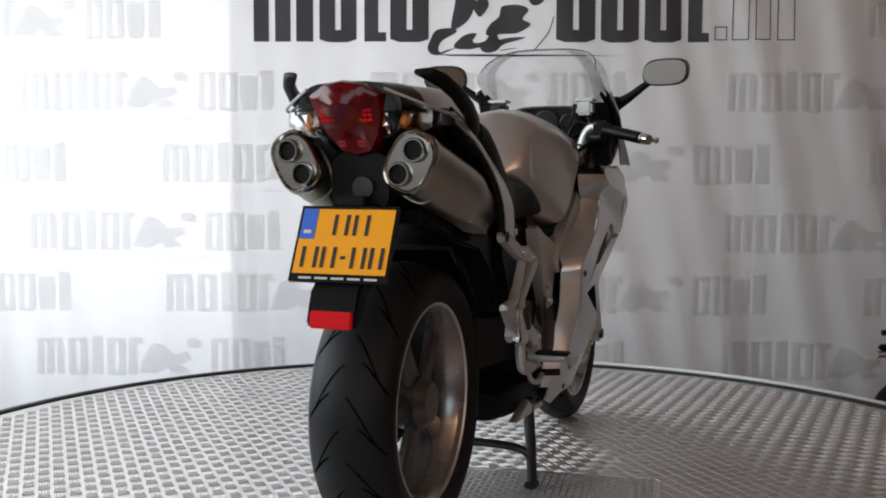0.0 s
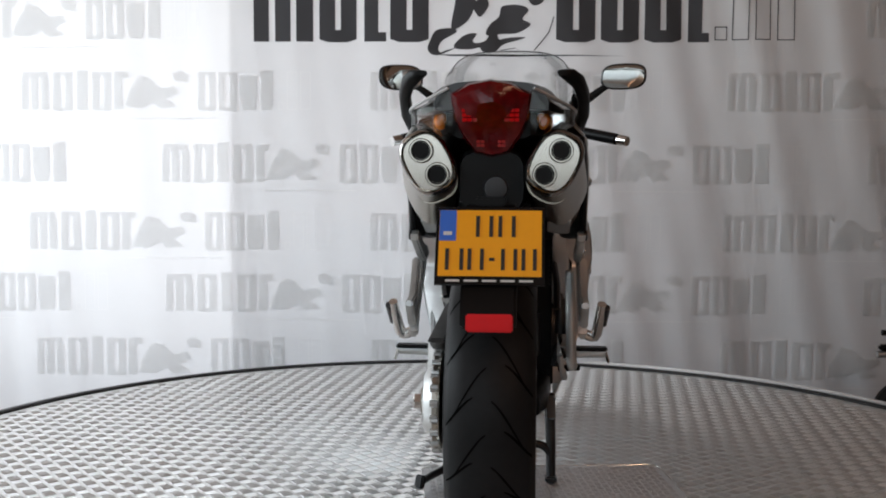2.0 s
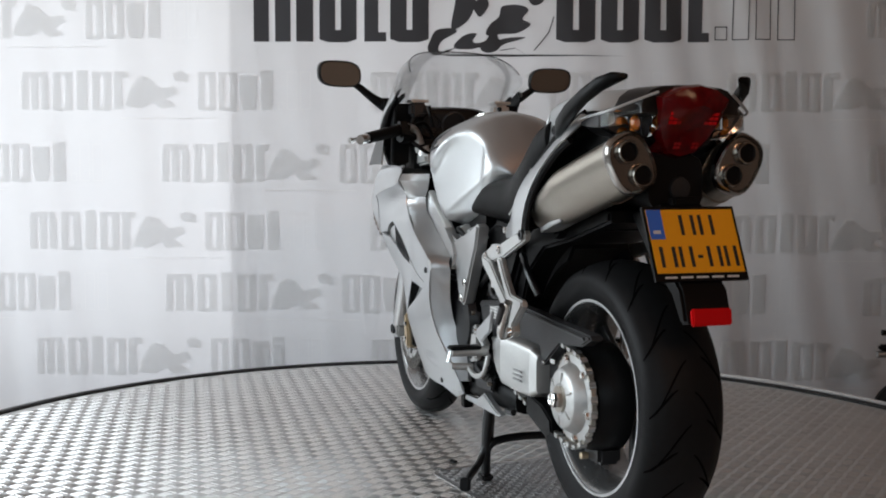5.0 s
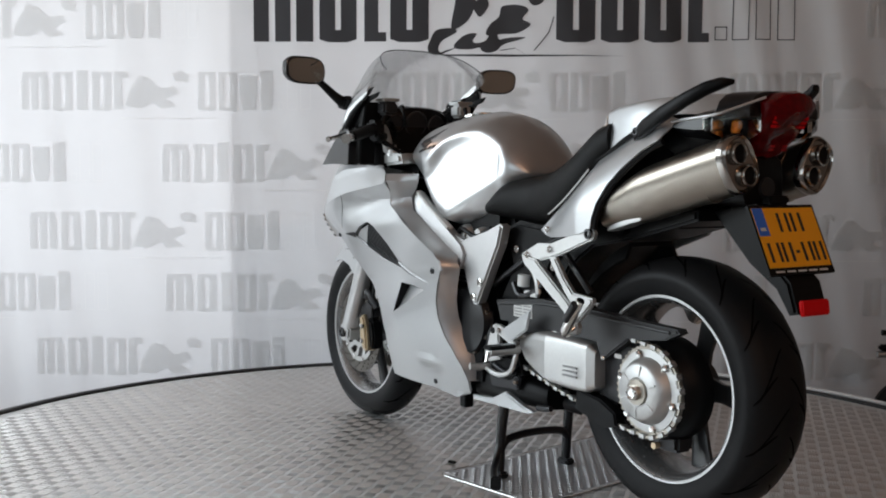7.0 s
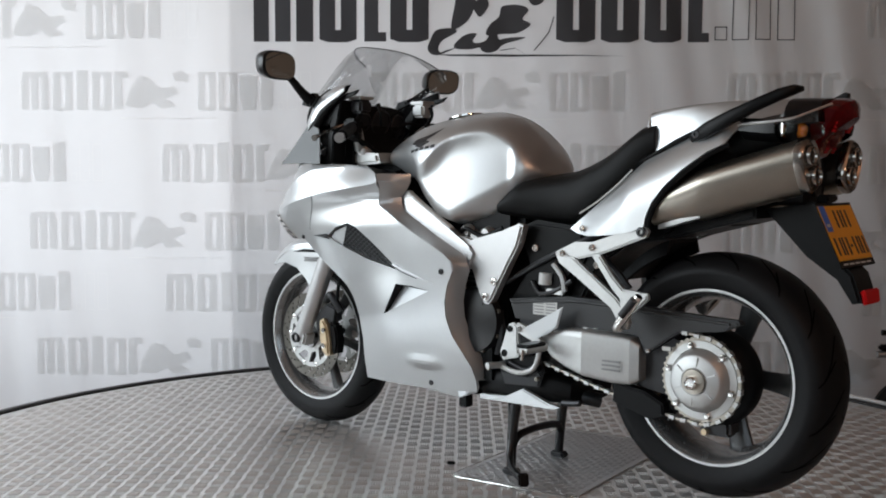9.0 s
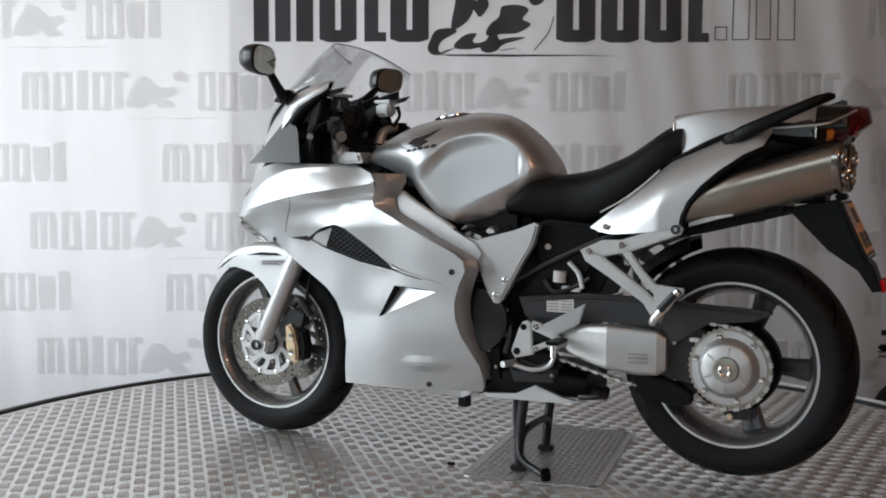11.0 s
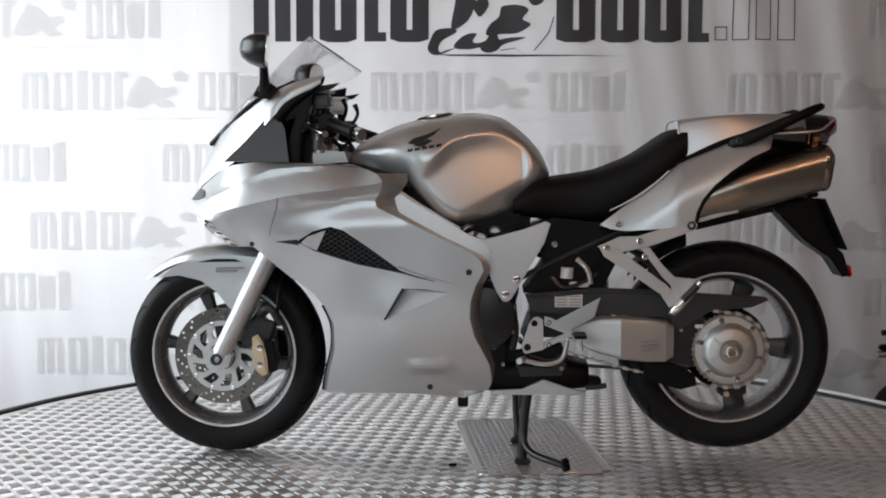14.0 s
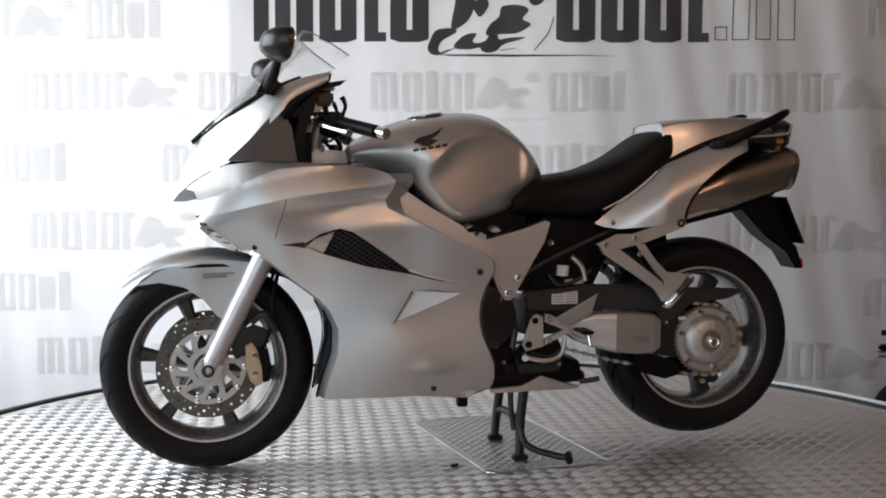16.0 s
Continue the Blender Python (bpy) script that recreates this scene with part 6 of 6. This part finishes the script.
    part("lever_toe", tube([(0.575, 0.150 * side, 0.318), (0.590, 0.205 * side, 0.320)], 0.009, 10), CAST_ALU if side > 0 else BLACK_PLASTIC, lev)
on("front_sprocket_cover", plate([(0.60, 0.33), (0.56, 0.36), (0.47, 0.36), (0.45, 0.31), (0.50, 0.28), (0.60, 0.285)], 0.10, 0.142, 0.010), BLACK_PLASTIC)
on("gear_linkage", tube([(0.455, 0.148, 0.34), (0.50, 0.148, 0.312), (0.56, 0.146, 0.325)], 0.006, 8), DARK_STEEL)

# centre stand
stand = on("centre_stand", tube([(0.560, 0.105, 0.250), (0.575, 0.110, 0.130), (0.578, 0.112, 0.022)], [0.016, 0.014, 0.013], 12), BLACK_GLOSS, "black steel centre stand")
part("stand_leg", tube([(0.560, -0.125, 0.250), (0.580, -0.130, 0.130), (0.590, -0.132, 0.022)], [0.016, 0.014, 0.013], 12), BLACK_GLOSS, stand)
part("stand_cross", tube([(0.574, 0.110, 0.085), (0.574, 0.085, 0.110), (0.575, 0.0, 0.118), (0.578, -0.10, 0.110), (0.582, -0.130, 0.085)], 0.011, 10), BLACK_GLOSS, stand)
part("stand_lever", tube([(0.578, 0.112, 0.110), (0.570, 0.128, 0.065), (0.545, 0.155, 0.045), (0.500, 0.188, 0.036), (0.462, 0.210, 0.030)], [0.009, 0.010, 0.010, 0.010, 0.010], 10), BLACK_GLOSS, stand)
part("lever_foot", moved(box(-0.008, 0.008, -0.014, 0.014, -0.016, 0.020, 0.004), pose(0.460, 0.211, 0.030, 0, 15, -35)), BLACK_PLASTIC, stand)
for x, y in ((0.580, 0.112), (0.592, -0.132)):
    part("stand_foot", box(x - 0.026, x + 0.020, y - 0.016, y + 0.016, 0.0052, 0.024, 0.005), BLACK_GLOSS, stand)
part("stand_spring", tube([(0.60, 0.085, 0.22), (0.598, 0.088, 0.15), (0.590, 0.095, 0.09)], 0.009, 8), DARK_STEEL, stand)

# alloy guard and pedal gear on the other side
on("pedal_guard", tube([(0.335, -0.168, 0.600), (0.325, -0.172, 0.500), (0.325, -0.174, 0.400), (0.345, -0.178, 0.366), (0.420, -0.180, 0.362)], [0.011, 0.013, 0.013, 0.013, 0.010], 10), CAST_ALU, "alloy heel guard tube")
on("brake_rod", tube([(0.42, -0.165, 0.37), (0.47, -0.150, 0.42), (0.50, -0.145, 0.50)], 0.006, 8), CHROME)
on("brake_cylinder", tube([(0.45, -0.150, 0.43), (0.46, -0.150, 0.52)], 0.014, 10), DARK_STEEL)
on("rear_brake_caliper", box(-0.06, 0.02, 0.03, 0.085, 0.205, 0.245, 0.008), DARK_STEEL)
on("caliper_slider", tube([(0.00, 0.085, 0.215), (0.00, 0.10, 0.215)], 0.008, 8), GOLD)

# plate under the stand, with its own fine tread
MAT_M = Matrix.Translation((MAT_C[0] - AXIS[0], MAT_C[1] - AXIS[1], 0)) @ Matrix.Rotation(MAT_A, 4, "Z")
hw_, hl_ = MAT_S[0] / 2, MAT_S[1] / 2
bm = box(-hw_, hw_, -hl_, hl_, 0.0022, 0.0042)
bmesh.ops.bevel(bm, geom=[e for e in bm.edges if abs(e.verts[0].co.z - e.verts[1].co.z) > 0.001], offset=0.03, segments=6, affect="EDGES")
part("sheet", moved(bm, MAT_M), TREAD_DARK, mat_plate, smooth=20)
rim_at = [(cx * (hw_ - 0.03) + 0.03 * math.cos(radians(a)), cy * (hl_ - 0.03) + 0.03 * math.sin(radians(a)), 0.0042) for cx, cy, a0 in ((1, 1, 0), (-1, 1, 90), (-1, -1, 180), (1, -1, 270)) for a in range(a0, a0 + 91, 18)]
part("sheet_edge", moved(tube(rim_at + rim_at[:1], 0.0012, 6, smooth=0), MAT_M), CHROME, mat_plate, "bright cut edge")
fm = tread(0.36, radians(0), 0.0185, 2, 0.0014, lambda x, y: abs(x) < hw_ - 0.012 and abs(y) < hl_ - 0.012)
fm.materials.append(TREAD_DARK)
fb = new("tread_bar", fm)
fb.parent = mat_plate
fb.matrix_basis = MAT_M @ Matrix.Translation((0, 0, 0.0042))
tagged(fb, "fine raised tread bars", kind="stuff")


# part of another machine that stands beyond the turntable
other = tagged(new("parked_machine"), "black end of a parked machine beside the turntable", "machine")
part("foot", moved(lathe([(0.02, -0.03), (0.13, -0.03), (0.155, -0.012), (0.155, 0.012), (0.13, 0.03), (0.02, 0.03)], 40), pose(1.872, 1.45, -0.165)), RUBBER, other)
part("post", tube([(1.872, 1.45, -0.165), (1.875, 1.45, 0.05), (1.860, 1.45, 0.14)], 0.022, 12), BLACK_PLASTIC, other)
part("bar", tube([(1.735, 1.45, 0.092), (1.860, 1.45, 0.098)], 0.014, 12), CAST_ALU, other, "short steel bar")
part("rubber_block", box(1.742, 1.86, 1.43, 1.47, 0.108, 0.135, 0.008), BLACK_PLASTIC, other)
part("upper_arm", tube([(1.752, 1.45, 0.185), (1.80, 1.45, 0.178), (1.860, 1.45, 0.140)], 0.012, 10), BLACK_PLASTIC, other)

scrap = tagged(part("rubber_scrap", moved(box(-0.012, 0.014, -0.006, 0.007, 0.002, 0.010, 0.003), pose(0.027, 0.017, 0, 0, 0, 25)), BLACK_PLASTIC), "small black rubber scrap lying on the deck", "scrap")


def angle(t):
    """Turn of the table, in degrees, at t seconds."""
    return 70.943 + 7.57995 * t + 0.0067927 * t * t - 0.00027156 * t ** 3


def motions():
    rows = [(t * 0.5, pose(0, 0, 0, 0, 0, angle(t * 0.5))) for t in range(33)]
    walk(table, rows)
    walk(bike, rows)
    walk(mat_plate, rows)
    walk(scrap, rows)


motions()
